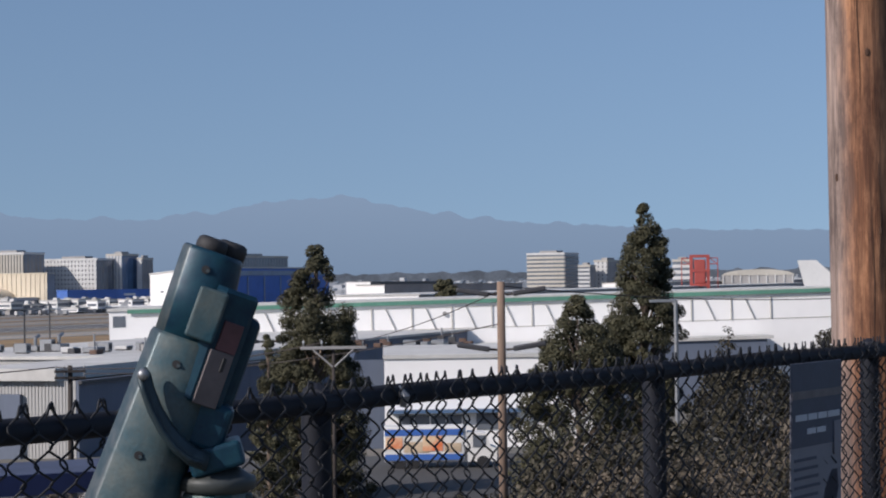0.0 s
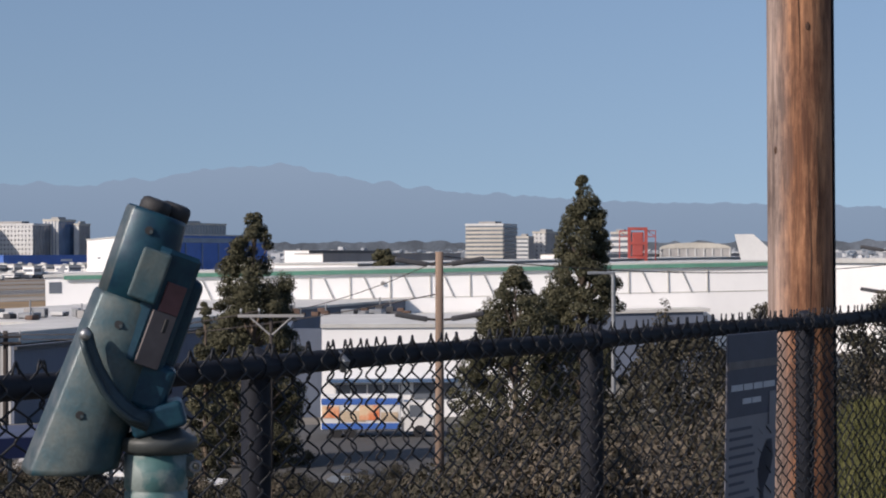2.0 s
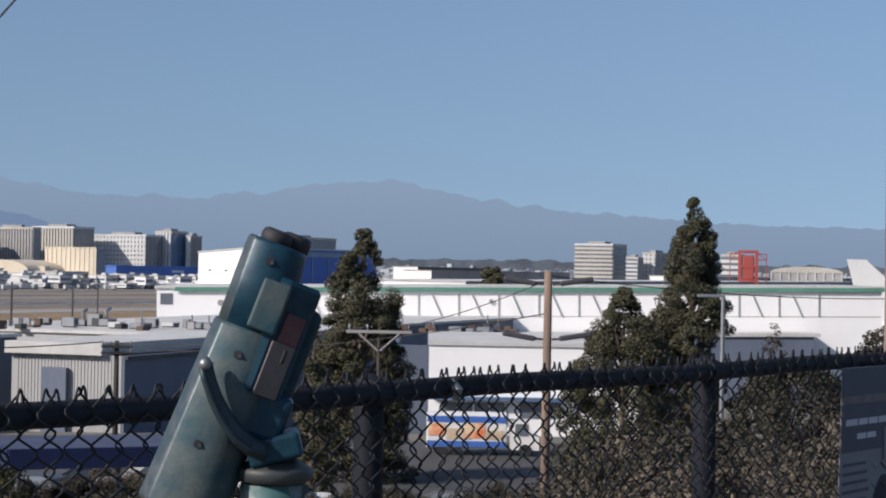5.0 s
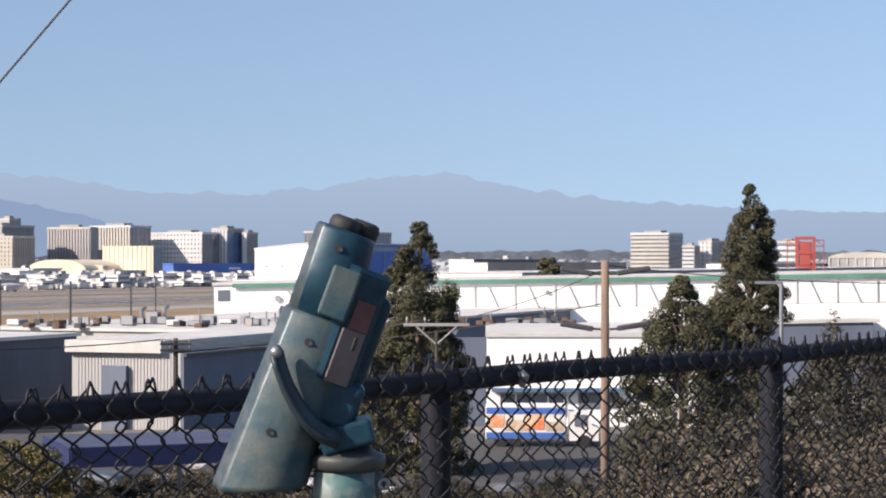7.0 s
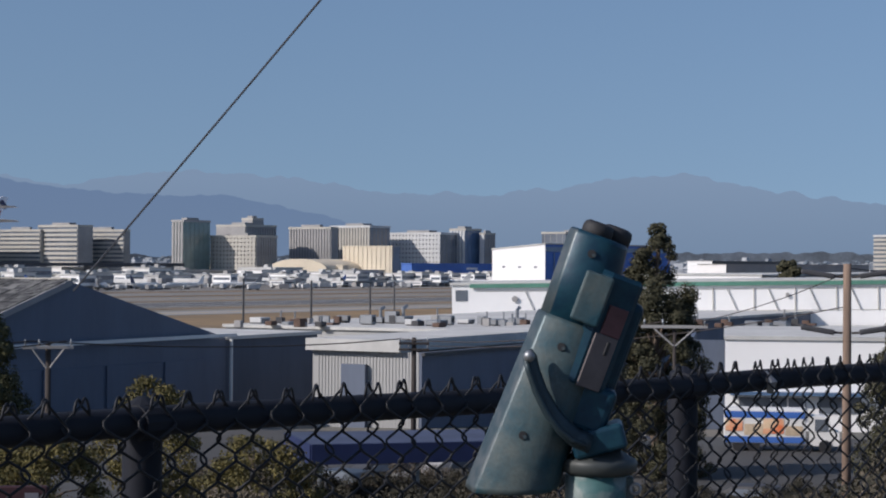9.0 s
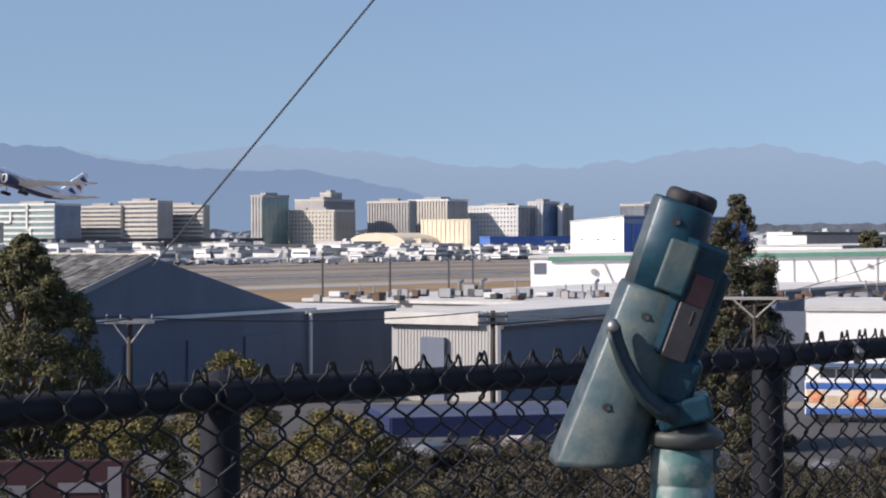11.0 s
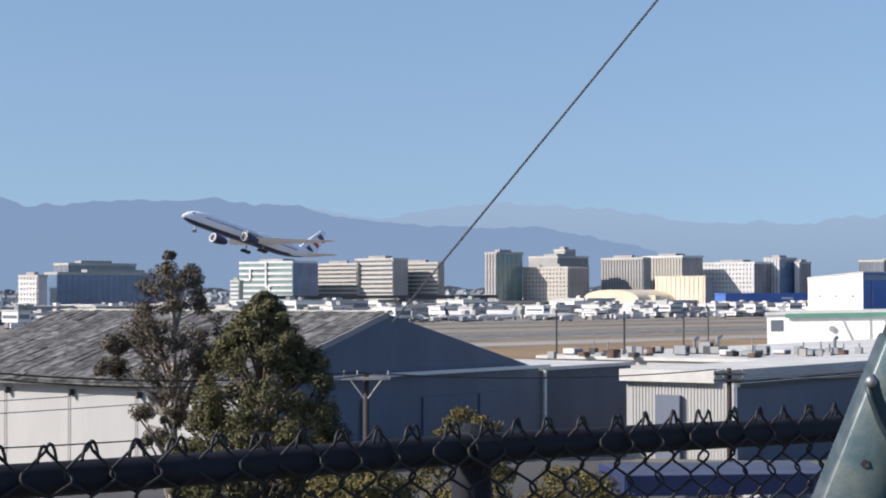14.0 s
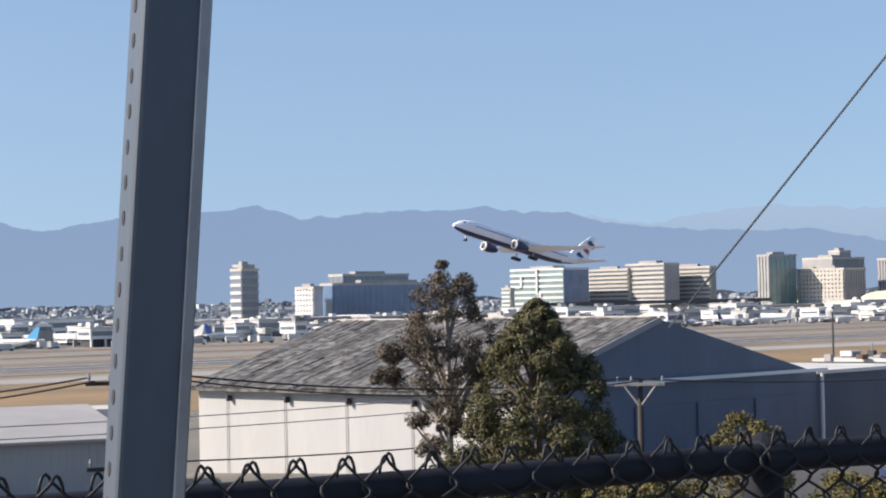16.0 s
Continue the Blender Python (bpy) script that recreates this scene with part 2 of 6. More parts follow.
M_STEEL = surface("galvanised_steel", (0.30, 0.31, 0.32), 0.45, 0.7, 0.2, 9, 10, 0.05)
M_POST = surface("zinc_post", (0.075, 0.095, 0.12), 0.55, 0.25, 0.2, 7, 14, 0.04, stretch=(1, 1, 0.3))
M_TEAL = surface("worn_teal_paint", (0.006, 0.028, 0.052), 0.42, 0.15, 0.3, 60, 6, 0.15, second=(0.010, 0.046, 0.068), amount=0.6)
M_TEAL_OLD = surface("chalky_teal_paint", (0.016, 0.055, 0.074), 0.55, 0.05, 0.5, 24, 8, 0.3, second=(0.080, 0.100, 0.097), amount=0.55)
for m in (M_FENCE, M_RAIL):
    m.node_tree.nodes["Principled BSDF"].inputs["Specular IOR Level"].default_value = 0.38
for m in (M_TEAL, M_TEAL_OLD):
    m.node_tree.nodes["Principled BSDF"].inputs["Specular IOR Level"].default_value = 0.3
M_RUBBER = surface("black_rubber", (0.02, 0.02, 0.022), 0.7, 0, 0.3, 30, 5, 0.2)
M_SIGN = surface("sign_face", (0.16, 0.157, 0.18), 0.6, 0, 0.1, 4, 8, 0.0)
M_PLATE = surface("faded_plate", (0.125, 0.105, 0.105), 0.6, 0, 0.3, 18, 5, 0.0)
M_CANOPY_BLUE = surface("dull_blue_panel", (0.015, 0.025, 0.09), 0.6, 0, 0.2, 0.3, 8, 0.0)
M_MAROON = surface("maroon_board", (0.036, 0.008, 0.012), 0.6, 0, 0.25, 1.5, 8, 0.0)
M_SIGN_DARK = surface("sign_header", (0.04, 0.045, 0.075), 0.6, 0, 0.2, 6, 8, 0.0)
M_BARK = surface("bark", (0.16, 0.12, 0.09), 0.95, 0, 0.4, 3, 6, 0.4)
M_BARK_PALE = surface("pale_bark", (0.38, 0.33, 0.28), 0.9, 0, 0.4, 2, 6, 0.3)
L_PINE = leaf_surface("pine_leaves", (0.028, 0.031, 0.018), (0.094, 0.086, 0.047))
L_EUC = leaf_surface("eucalyptus_leaves", (0.045, 0.04, 0.03), (0.14, 0.112, 0.08))
L_OLIVE = leaf_surface("olive_green_leaves", (0.034, 0.038, 0.018), (0.12, 0.108, 0.046))
L_BUSH = leaf_surface("shrub_leaves", (0.018, 0.019, 0.012), (0.072, 0.062, 0.042))
L_GOLD = leaf_surface("yellowing_leaves", (0.04, 0.04, 0.014), (0.16, 0.13, 0.042))
L_GRASS = leaf_surface("grass_blades", (0.03, 0.034, 0.011), (0.105, 0.102, 0.032))
M_CABLE = surface("steel_cable", (0.09, 0.095, 0.11), 0.6, 0.3, 0.2, 0.01, 40, 0.0)

# ---- ground ----
def ease(v):
    v = min(max(v, 0.0), 1.0)
    return v * v * (3 - 2 * v)


TERRACE = EYE - 12.0   # level of the road and yards at the foot of the bank


def ground_level(x, y):
    """Hilltop, a bank down to the road and yards, then a gentler fall to the airfield."""
    across = x * -0.79335 + y * 0.60876   # distance past the eye, square to the fence
    if across < 3.2 and y < 6:
        return 0.0
    far = math.hypot(x, y)
    brow = min(max((math.degrees(math.atan2(x, y)) - 14.5) / 3.0, 0), 1) if y > 0 else 0
    start = 6 + 11 * brow
    return TERRACE * ease((far - start) / (80 - start)) ** 0.85 + (FIELD - TERRACE) * ease((far - 140) / 75)


bm = bmesh.new()
radii = [0, 1, 2, 3, 4, 5, 6.5, 8, 10, 13, 16, 20, 25, 30, 36, 43, 50, 58, 66, 75, 85, 100, 120, 140, 155, 170, 185, 200, 220, 260, 400, 700, 1300, 2400, 4950]
rings, n = [], 96
for r in radii[1:]:
    rings.append([bm.verts.new((r * math.sin(i * math.tau / n), r * math.cos(i * math.tau / n), ground_level(r * math.sin(i * math.tau / n), r * math.cos(i * math.tau / n)))) for i in range(n)])
mid = bm.verts.new((0, 0, 0))
for i in range(n):
    bm.faces.new((mid, rings[0][(i + 1) % n], rings[0][i]))
for ra, rb in zip(rings, rings[1:]):
    for i in range(n):
        bm.faces.new((ra[i], ra[(i + 1) % n], rb[(i + 1) % n], rb[i]))
solid("ground", bm, M_GROUND, "bare brown soil falling away to the flat below", "ground", kind="structure", smooth=True)


def strip(name, n0, n1, e0, e1, z, material, label):
    bm = bmesh.new()
    box(bm, e0, e1, n0, n1, FIELD - 0.3, FIELD + z)
    ob = solid(name, bm, material, label, "airfield", kind="structure")
    ob.matrix_basis = frame_at(Vector((0, 0, 0)), EAST)


strip("field_grass", 330, 990, -900, 3200, 0.05, M_GRASS, "dry straw-coloured airfield grass")
strip("infield", 528.5, 879.5, -900, 3200, 0.10, M_INFIELD, "grey-brown worn infield between the runways")
strip("taxiway_south", 492, 528, -900, 3000, 0.16, M_CONCRETE, "pale concrete taxiway")
strip("runway", 578, 640, -900, 3000, 0.16, M_ASPHALT, "dark asphalt runway")
strip("taxiway_mid", 675, 735, -900, 3000, 0.16, M_APRON, "grey taxiway")
strip("taxiway_north", 770, 830, -900, 3000, 0.16, M_APRON, "grey taxiway")
strip("apron", 880, 1600, -900, 3000, 0.16, M_APRON, "grey concrete terminal apron")
for k, wd in ((552, 7), (655, 9), (744, 6), (756, 10), (842, 12), (866, 6)):
    strip("verge", k, k + wd, -900, 3000, 0.22, M_GRASS, "dry grass verge beside the taxiway")
for k in (584, 608, 634):
    strip("runway_marking", k, k + 1.1, -700, 2600, 0.20, M_WHITE, "white painted runway line")
for k in (509.4, 706):
    strip("taxi_line", k, k + 0.8, -700, 2600, 0.20, M_YELLOW, "yellow taxiway centre line")
bm = bmesh.new()
box(bm, -60, 60, 84, 138, TERRACE - 0.6, TERRACE + 0.06)
solid("road", bm, M_ROAD, "grey asphalt road and yard below the hill", "road", kind="structure")


# ---- mountains and far city ----
def ridge(name, d, summits, material, label, seed, rough=0.12, category="mountains"):
    """A skyline swinging between its summits and saddles: (bearing, elevation)."""
    bm, cols = bmesh.new(), []
    at, ups = [q[0] for q in summits], [q[1] for q in summits]
    az = at[0]
    while az < at[-1]:
        el = float(np.interp(az, at, ups))
        el += rough * (0.6 * noise.noise((az * 0.9, seed, 0)) + 0.6 * noise.noise((az * 1.9, seed, 3)) + 0.3 * noise.noise((az * 3.9, seed, 7)) + 0.08 * noise.noise((az * 9, seed, 5)))
        cols.append((pol(az, d, FIELD - 2), pol(az, d, high(el, d)), pol(az, d + 60, FIELD - 2)))
        az += 0.06
    loft(bm, cols, closed=False)
    return solid(name, bm, material, label, category, kind="structure")


FAR_CREST = ((-62, 1.9), (-25, 2.2), (-19.4, 2.5), (-17.0, 2.14), (-14.8, 2.5), (-13.2, 2.6), (-11.6, 2.5), (-9.0, 2.2), (-7.6, 1.98), (-4.5, 1.98), (-2.8, 2.18), (-0.6, 2.5), (1.2, 2.56), (2.9, 2.15), (5, 1.85), (10, 1.5), (20, 1.25), (50, 1.1))
NEAR_CREST = ((-62, 2.2), (-40, 2.4), (-35.8, 2.52), (-34.4, 2.22), (-32.4, 2.58), (-29.6, 2.72), (-28.5, 2.86), (-26.8, 2.48), (-25.2, 2.62), (-22.0, 2.70), (-19.6, 2.52), (-17.6, 2.12), (-15.5, 1.92), (-12, 1.85), (-9.5, 1.3), (-7, 0.5), (-4, 0.0), (50, -0.1))
HILL_CREST = ((-60, 0.05), (-25, 0.08), (-6, 0.15), (3, 0.34), (9, 0.30), (18, 0.32), (60, 0.1))
# both ranges glow in painted haze colours; no air is modelled
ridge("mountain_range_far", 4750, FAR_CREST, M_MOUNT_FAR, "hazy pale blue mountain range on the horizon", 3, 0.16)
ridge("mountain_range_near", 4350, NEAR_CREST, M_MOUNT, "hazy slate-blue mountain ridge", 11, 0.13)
ridge("wooded_hills", 3500, HILL_CREST, M_HILL_HAZED, "low dark wooded hills with houses", 5, 0.14)

# blue-grey wall tones carry the painted haze of the far city
M_CITY = leaf_surface("hazed_city_walls", (0.17, 0.195, 0.23), (0.52, 0.53, 0.54))
rng = random.Random(8)
bm = bmesh.new()
for i in range(3200):
    az, d = rng.uniform(-38, 24), rng.uniform(2150, 3450)
    w, h = rng.uniform(4, 15), rng.uniform(2.5, 6.5) + (rng.random() < 0.05) * rng.uniform(3, 8)
    lift_ = (d - 2150) * 0.0155
    box(bm, -w / 2, w / 2, 0, 12, FIELD + max(0, lift_ - 2), FIELD + h + lift_, facing(az, d) @ pose(0, 0, 0, 0, 0, rng.uniform(-30, 30)))
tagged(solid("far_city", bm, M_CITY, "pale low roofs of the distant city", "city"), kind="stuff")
rng = random.Random(9)
bm = bmesh.new()
for i in range(1300):
    az, d = rng.uniform(-38, 24), rng.uniform(2100, 3400)
    r = rng.uniform(1.5, 3.6)
    bmesh.ops.create_icosphere(bm, subdivisions=1, radius=r, matrix=Matrix.Translation(pol(az, d, FIELD + rng.uniform(1, 7) + (d - 2100) * 0.016)) @ Matrix.Diagonal((rng.uniform(0.8, 2.2), 1, rng.uniform(0.7, 1.3), 1)))
# tree belts paled and blued, haze painted into the colour
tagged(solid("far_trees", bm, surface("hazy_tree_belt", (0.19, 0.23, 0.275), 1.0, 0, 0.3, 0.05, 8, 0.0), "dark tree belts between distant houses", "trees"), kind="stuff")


# ---- far buildings on the airport's grid ----
def tower(label, az0, azk, az1, el, d, west=("bands", M_STONE), south=("plain", M_GLASS), floors=12, body=M_GLASS, parapet=M_STONE, band=0.27):
    """A block whose corner stands at bearing azk: its west face runs to az0, its south face to az1."""
    k = pol(azk, d, FIELD)
    wl, sl = on_ray(k, NORTH, az0), on_ray(k, EAST, az1)
    h = high(el, d) - FIELD
    t = thing("office_tower", label, "tower", m=frame_at(k, EAST))   # x east along the south face, y north along the west face
    bm = bmesh.new()
    box(bm, 0, sl, 0, wl, 0, h)
    part("body", bm, body, t)
    bm = bmesh.new()
    for a, b, c, e in ((-0.5, sl + 0.5, -0.5, 0.4), (-0.5, sl + 0.5, wl - 0.4, wl + 0.5), (-0.5, 0.4, 0.4, wl - 0.4), (sl - 0.4, sl + 0.5, 0.4, wl - 0.4)):
        box(bm, a, b, c, e, h - 1.2, h + 0.9)
    part("parapet", bm, parapet, t)
    fh = h / floors
    for side, (style, mat_) in (("w", west), ("s", south)):
        length = wl if side == "w" else sl
        if style in ("bands", "grid"):
            bm = bmesh.new()
            if side == "w":
                box(bm, -0.9, 0.0, 0.0, wl, -fh * band, fh * band)
            else:
                box(bm, 0.0, sl, -0.9, 0.0, -fh * band, fh * band)
            me = mesh_of("spandrel", bm, mat_)
            for i in range(1, floors):
                shared("spandrel", me, t, pose(0, 0, fh * i))
        if style in ("ribs", "grid"):
            count = max(int(length / (3.4 if style == "ribs" else 4.2)), 3)
            bm = bmesh.new()
            wd = 0.33 * length / count
            if side == "w":
                box(bm, -0.75, 0.0, -wd, wd, 0.5, h - 1.3)
            else:
                box(bm, -wd, wd, -0.75, 0.0, 0.5, h - 1.3)
            me = mesh_of("rib", bm, mat_)
            for i in range(count):
                o = (i + 0.5) * length / count
                shared("rib", me, t, pose(0, o, 0) if side == "w" else pose(o, 0, 0))
        if style == "mullions":
            count = max(int(length / 6), 3)
            bm = bmesh.new()
            if side == "w":
                box(bm, -0.25, 0.0, -0.2, 0.2, 0.5, h - 1.3)
            else:
                box(bm, -0.2, 0.2, -0.25, 0.0, 0.5, h - 1.3)
            me = mesh_of("mullion", bm, mat_)
            for i in range(count):
                o = (i + 0.5) * length / count
                shared("mullion", me, t, pose(0, o, 0) if side == "w" else pose(o, 0, 0))
        if style == "wall":
            bm = bmesh.new()
            if side == "w":
                box(bm, -0.6, 0.0, 0.0, wl, 0, h - 1.3)
            else:
                box(bm, 0.0, sl, -0.6, 0.0, 0, h - 1.3)
            part("wall", bm, mat_, t)
    # plant room and vents on the roof
    bm = bmesh.new()
    box(bm, sl * 0.25, sl * 0.7, wl * 0.3, wl * 0.75, h, h + 3.2)
    part("plant_room", bm, M_GREY, t)
    return t


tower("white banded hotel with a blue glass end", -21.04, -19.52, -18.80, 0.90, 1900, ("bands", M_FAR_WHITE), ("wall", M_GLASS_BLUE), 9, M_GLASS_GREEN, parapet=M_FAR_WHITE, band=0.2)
tower("low pale green office wing", -21.3, -21.06, -20.95, 0.35, 1880, ("bands", M_FAR_WHITE), ("wall", M_STONE), 8, M_GLASS_GREEN)
tower("cream hotel wing with dark window bands", -18.78, -17.66, -17.5, 0.84, 1930, ("bands", M_STONE), ("wall", M_STONE), 12, M_GLASS)
tower("cream hotel block with a blank end wall", -17.71, -16.62, -16.2, 0.98, 1900, ("bands", M_STONE), ("wall", M_GREY), 12, M_GLASS)
tower("cream hotel wing with dark window bands", -16.6, -15.32, -15.15, 0.86, 1912, ("bands", M_STONE), ("wall", M_GREY), 12, M_GLASS)
tower("green glass office tower with ribbed edge", -13.96, -13.62, -12.87, 1.15, 1880, ("ribs", M_GREY), ("mullions", M_GLASS_GREEN), 14, M_GLASS_GREEN, parapet=M_GREY)
tower("pale gridded hotel with recessed windows", -12.85, -11.55, -10.95, 0.72, 1878, ("grid", M_STONE), ("ribs", M_GREY), 11, M_GLASS)
tower("grey hotel tower with a blank crown", -12.68, -11.85, -10.97, 1.03, 1925, ("wall", M_GREY), ("ribs", M_GREY), 14, M_GLASS)
tower("dark stair tower above the hotel", -11.95, -11.65, -11.35, 1.22, 1950, ("wall", M_GREY), ("wall", M_GREY), 15, M_GREY)
tower("grey ribbed concrete office slab", -10.60, -9.40, -9.2, 0.98, 1960, ("ribs", M_GREY), ("wall", M_GREY), 13, M_GLASS)
tower("pale ribbed office slab with dark end wall", -9.40, -8.26, -7.69, 1.03, 1985, ("ribs", M_STONE), ("mullions", M_GLASS_BLUE), 13, M_GLASS, parapet=M_FAR_WHITE)
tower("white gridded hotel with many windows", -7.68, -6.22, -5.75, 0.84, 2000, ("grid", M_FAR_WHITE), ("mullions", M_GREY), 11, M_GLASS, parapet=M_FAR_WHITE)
tower("dark glass hotel tower with a white fin", -5.95, -5.5, -5.05, 0.96, 2020, ("ribs", M_FAR_WHITE), ("mullions", M_GLASS_BLUE), 12, M_GLASS_BLUE)
tower("dark glass hotel tower with ribs", -5.08, -4.95, -4.64, 0.84, 2030, ("wall", M_FAR_WHITE), ("ribs", M_GREY), 12, M_GLASS_BLUE)
tower("dark flat-topped office building", -3.29, -2.6, -0.78, 0.88, 2050, ("mullions", M_GREY), ("mullions", M_GREY), 9, M_GLASS)
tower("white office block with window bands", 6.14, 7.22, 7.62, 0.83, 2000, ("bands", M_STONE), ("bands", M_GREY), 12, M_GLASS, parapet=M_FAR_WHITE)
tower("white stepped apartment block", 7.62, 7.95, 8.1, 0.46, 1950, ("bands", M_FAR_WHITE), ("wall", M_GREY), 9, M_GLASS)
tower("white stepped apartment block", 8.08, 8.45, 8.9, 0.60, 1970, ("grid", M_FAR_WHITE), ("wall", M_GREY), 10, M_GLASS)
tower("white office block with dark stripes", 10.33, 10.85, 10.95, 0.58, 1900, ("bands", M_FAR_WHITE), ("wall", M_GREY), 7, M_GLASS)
tower("grey concrete control tower with stacked balconies", -29.12, -28.82, -28.34, 1.05, 1560, ("bands", M_FAR_WHITE), ("bands", M_GREY), 8, M_GLASS, band=0.21)
tower("crown of the old control tower", -29.05, -28.82, -28.45, 1.17, 1570, ("bands", M_STONE), ("wall", M_GREY), 9, M_GLASS)
tower("white gridded terminal annex building", -27.27, -26.75, -26.5, 0.50, 1640, ("grid", M_FAR_WHITE), ("wall", M_FAR_WHITE), 8, M_GLASS)
# zigzag white frame on the glass hotel's west face
k = pol(-19.52, 1900, FIELD)
t = thing("facade_frame", "white zigzag frame on the hotel facade", "frame", m=frame_at(k, EAST))
fl = on_ray(k, NORTH, -21.04)
fh = high(0.90, 1900) - FIELD
for j, (y0, y1, z0, z1) in enumerate(((0.46, 0.49, 0.52, 1.0), (0.40, 0.47, 0.50, 0.53), (0.40, 0.43, 0.2, 0.52), (0.47, 0.78, 0.86, 0.9), (0.76, 0.79, 0.66, 0.88), (0.79, 1.0, 0.64, 0.68))):
    bm = bmesh.new()
    box(bm, -2.0, -0.95, fl * y0, fl * y1, fh * z0, fh * z1)
    part("bar", bm, M_FAR_WHITE, t)
tower("long blue glass terminal building", -26.55, -26.2, -22.6, 0.58, 1660, ("wall", M_GLASS_BLUE), ("mullions", M_GREY), 8, M_GLASS_BLUE)
tower("dark upper storey of the glass terminal", -26.3, -25.9, -24.0, 0.84, 1720, ("mullions", M_GREY), ("mullions", M_GREY), 9, M_GLASS)


def block(name, label, category, az0, azk, az1, el, d, west, south, roof=M_ROOF_WHITE):
    """A plain low building on the grid with its own wall and roof parts."""
    k = pol(azk, d, FIELD)
    wl, sl = on_ray(k, NORTH, az0), on_ray(k, EAST, az1)
    h = high(el, d) - FIELD
    t = thing(name, label, category, m=frame_at(k, EAST))
    bm = bmesh.new()
    box(bm, 0, 0.4, 0, wl, 0, h)
    part("wall", bm, west, t)
    bm = bmesh.new()
    box(bm, 0.4, sl, 0, 0.4, 0, h)
    part("wall", bm, south, t)
    bm = bmesh.new()
    box(bm, 0.4, sl, wl - 0.4, wl, 0, h)
    box(bm, sl - 0.4, sl, 0.4, wl - 0.4, 0, h)
    part("wall", bm, south, t)
    bm = bmesh.new()
    box(bm, -0.5, sl + 0.5, -0.5, wl + 0.5, h + 0.004, h + 0.9)
    part("roof", bm, roof, t)
    return t, wl, sl, h


t, wl, sl, h = block("hangar", "large cream aircraft hangar with upright panels", "hangar", -9.05, -7.62, -7.40, 0.44, 1850, M_CREAM, M_GREY, roof=M_CREAM)
bm = bmesh.new()
box(bm, -0.5, 0, -0.3, 0.3, 0, h)
me = mesh_of("panel_rib", bm, M_CREAM)
for i in range(11):
    shared("panel_rib", me, t, pose(0, wl * (i + 0.5) / 11, 0))
t, wl, sl, h = block("hangar", "low cream hangar beside the tall one", "hangar", -13.3, -9.05, -8.9, -0.12, 1840, M_CREAM, M_CREAM, roof=M_CREAM)
# barrel roof over it
t = thing("barrel_roof_hangar", "cream hangar with a rounded barrel roof", "hangar", m=frame_at(pol(-10.35, 1850, FIELD), EAST))
bm = bmesh.new()
rings = []
for x in (0, 60):
    rings.append([(x, 34 * math.cos(a), max(0, high(-0.22, 1850) - FIELD) + 9.5 * math.sin(a)) for a in np.linspace(0, math.pi, 15)] + [(x, -34, 0), (x, 34, 0)])
loft(bm, rings)
part("shell", bm, M_CREAM, t)
bm = bmesh.new()
box(bm, -0.5, 0, -8, 8, 0, 11)
part("door", bm, M_STONE, t)

t, wl, sl, h = block("hangar", "long bright blue maintenance hangar", "hangar", -7.35, -7.05, -4.55, -0.06, 1800, M_BLUE, M_BLUE, roof=M_BLUE)
bm = bmesh.new()
box(bm, sl * 0.62, sl * 0.75, -0.35, 0, h - 5, h - 3)
part("lettering_bar", bm, M_WHITE, t)


def pitched_hangar(label, az0, azk, az1, el_left, el_ridge, d, west, south):
    k = pol(azk, d, FIELD)
    wl, sl = on_ray(k, NORTH, az0), on_ray(k, EAST, az1)
    h0, h1 = high(el_left, d) - FIELD, high(el_ridge, d) - FIELD
    t = thing("hangar", label, "hangar", m=frame_at(k, EAST))
    bm = bmesh.new()
    loft(bm, [[(x, 0, 0), (x, wl, 0), (x, wl, h0), (x, 0, h1)] for x in (0, 0.5)])
    part("gable_wall", bm, west, t)
    bm = bmesh.new()
    box(bm, 0.5, sl, 0, 0.5, 0, h1 - 0.1)
    part("wall", bm, south, t)
    bm = bmesh.new()
    loft(bm, [[(x, -0.6, h1 + 0.01), (x, wl + 0.6, h0 + 0.01), (x, wl + 0.6, h0 + 0.9), (x, -0.6, h1 + 0.9)] for x in (-0.6, sl)])
    part("roof", bm, M_ROOF_WHITE, t)
    for i in range(3):
        bm = bmesh.new()
        box(bm, -0.2, 0, wl * (0.15 + 0.3 * i), wl * (0.15 + 0.3 * i) + 2.5, h0 * 0.55, h0 * 0.55 + 1.2)
        part("window", bm, M_GLASS, t)
    bm = bmesh.new()
    for i in range(7):
        box(bm, sl * (0.06 + 0.13 * i), sl * (0.06 + 0.13 * i) + 1.4, -0.5, 0, 0, h1 - 6)
    box(bm, 1, sl, -0.4, 0, h1 - 5.4, h1 - 1.8)
    part("door_frame", bm, M_GLASS_BLUE, t)
    return t


pitched_hangar("white hangar with a sloping roof and blue long side", -4.72, -3.19, 0.4, 0.38, 0.54, 1450, M_WHITE_WALL, M_BLUE)

# ---- terminals, jet bridges and service buildings along the apron ----
rng = random.Random(21)


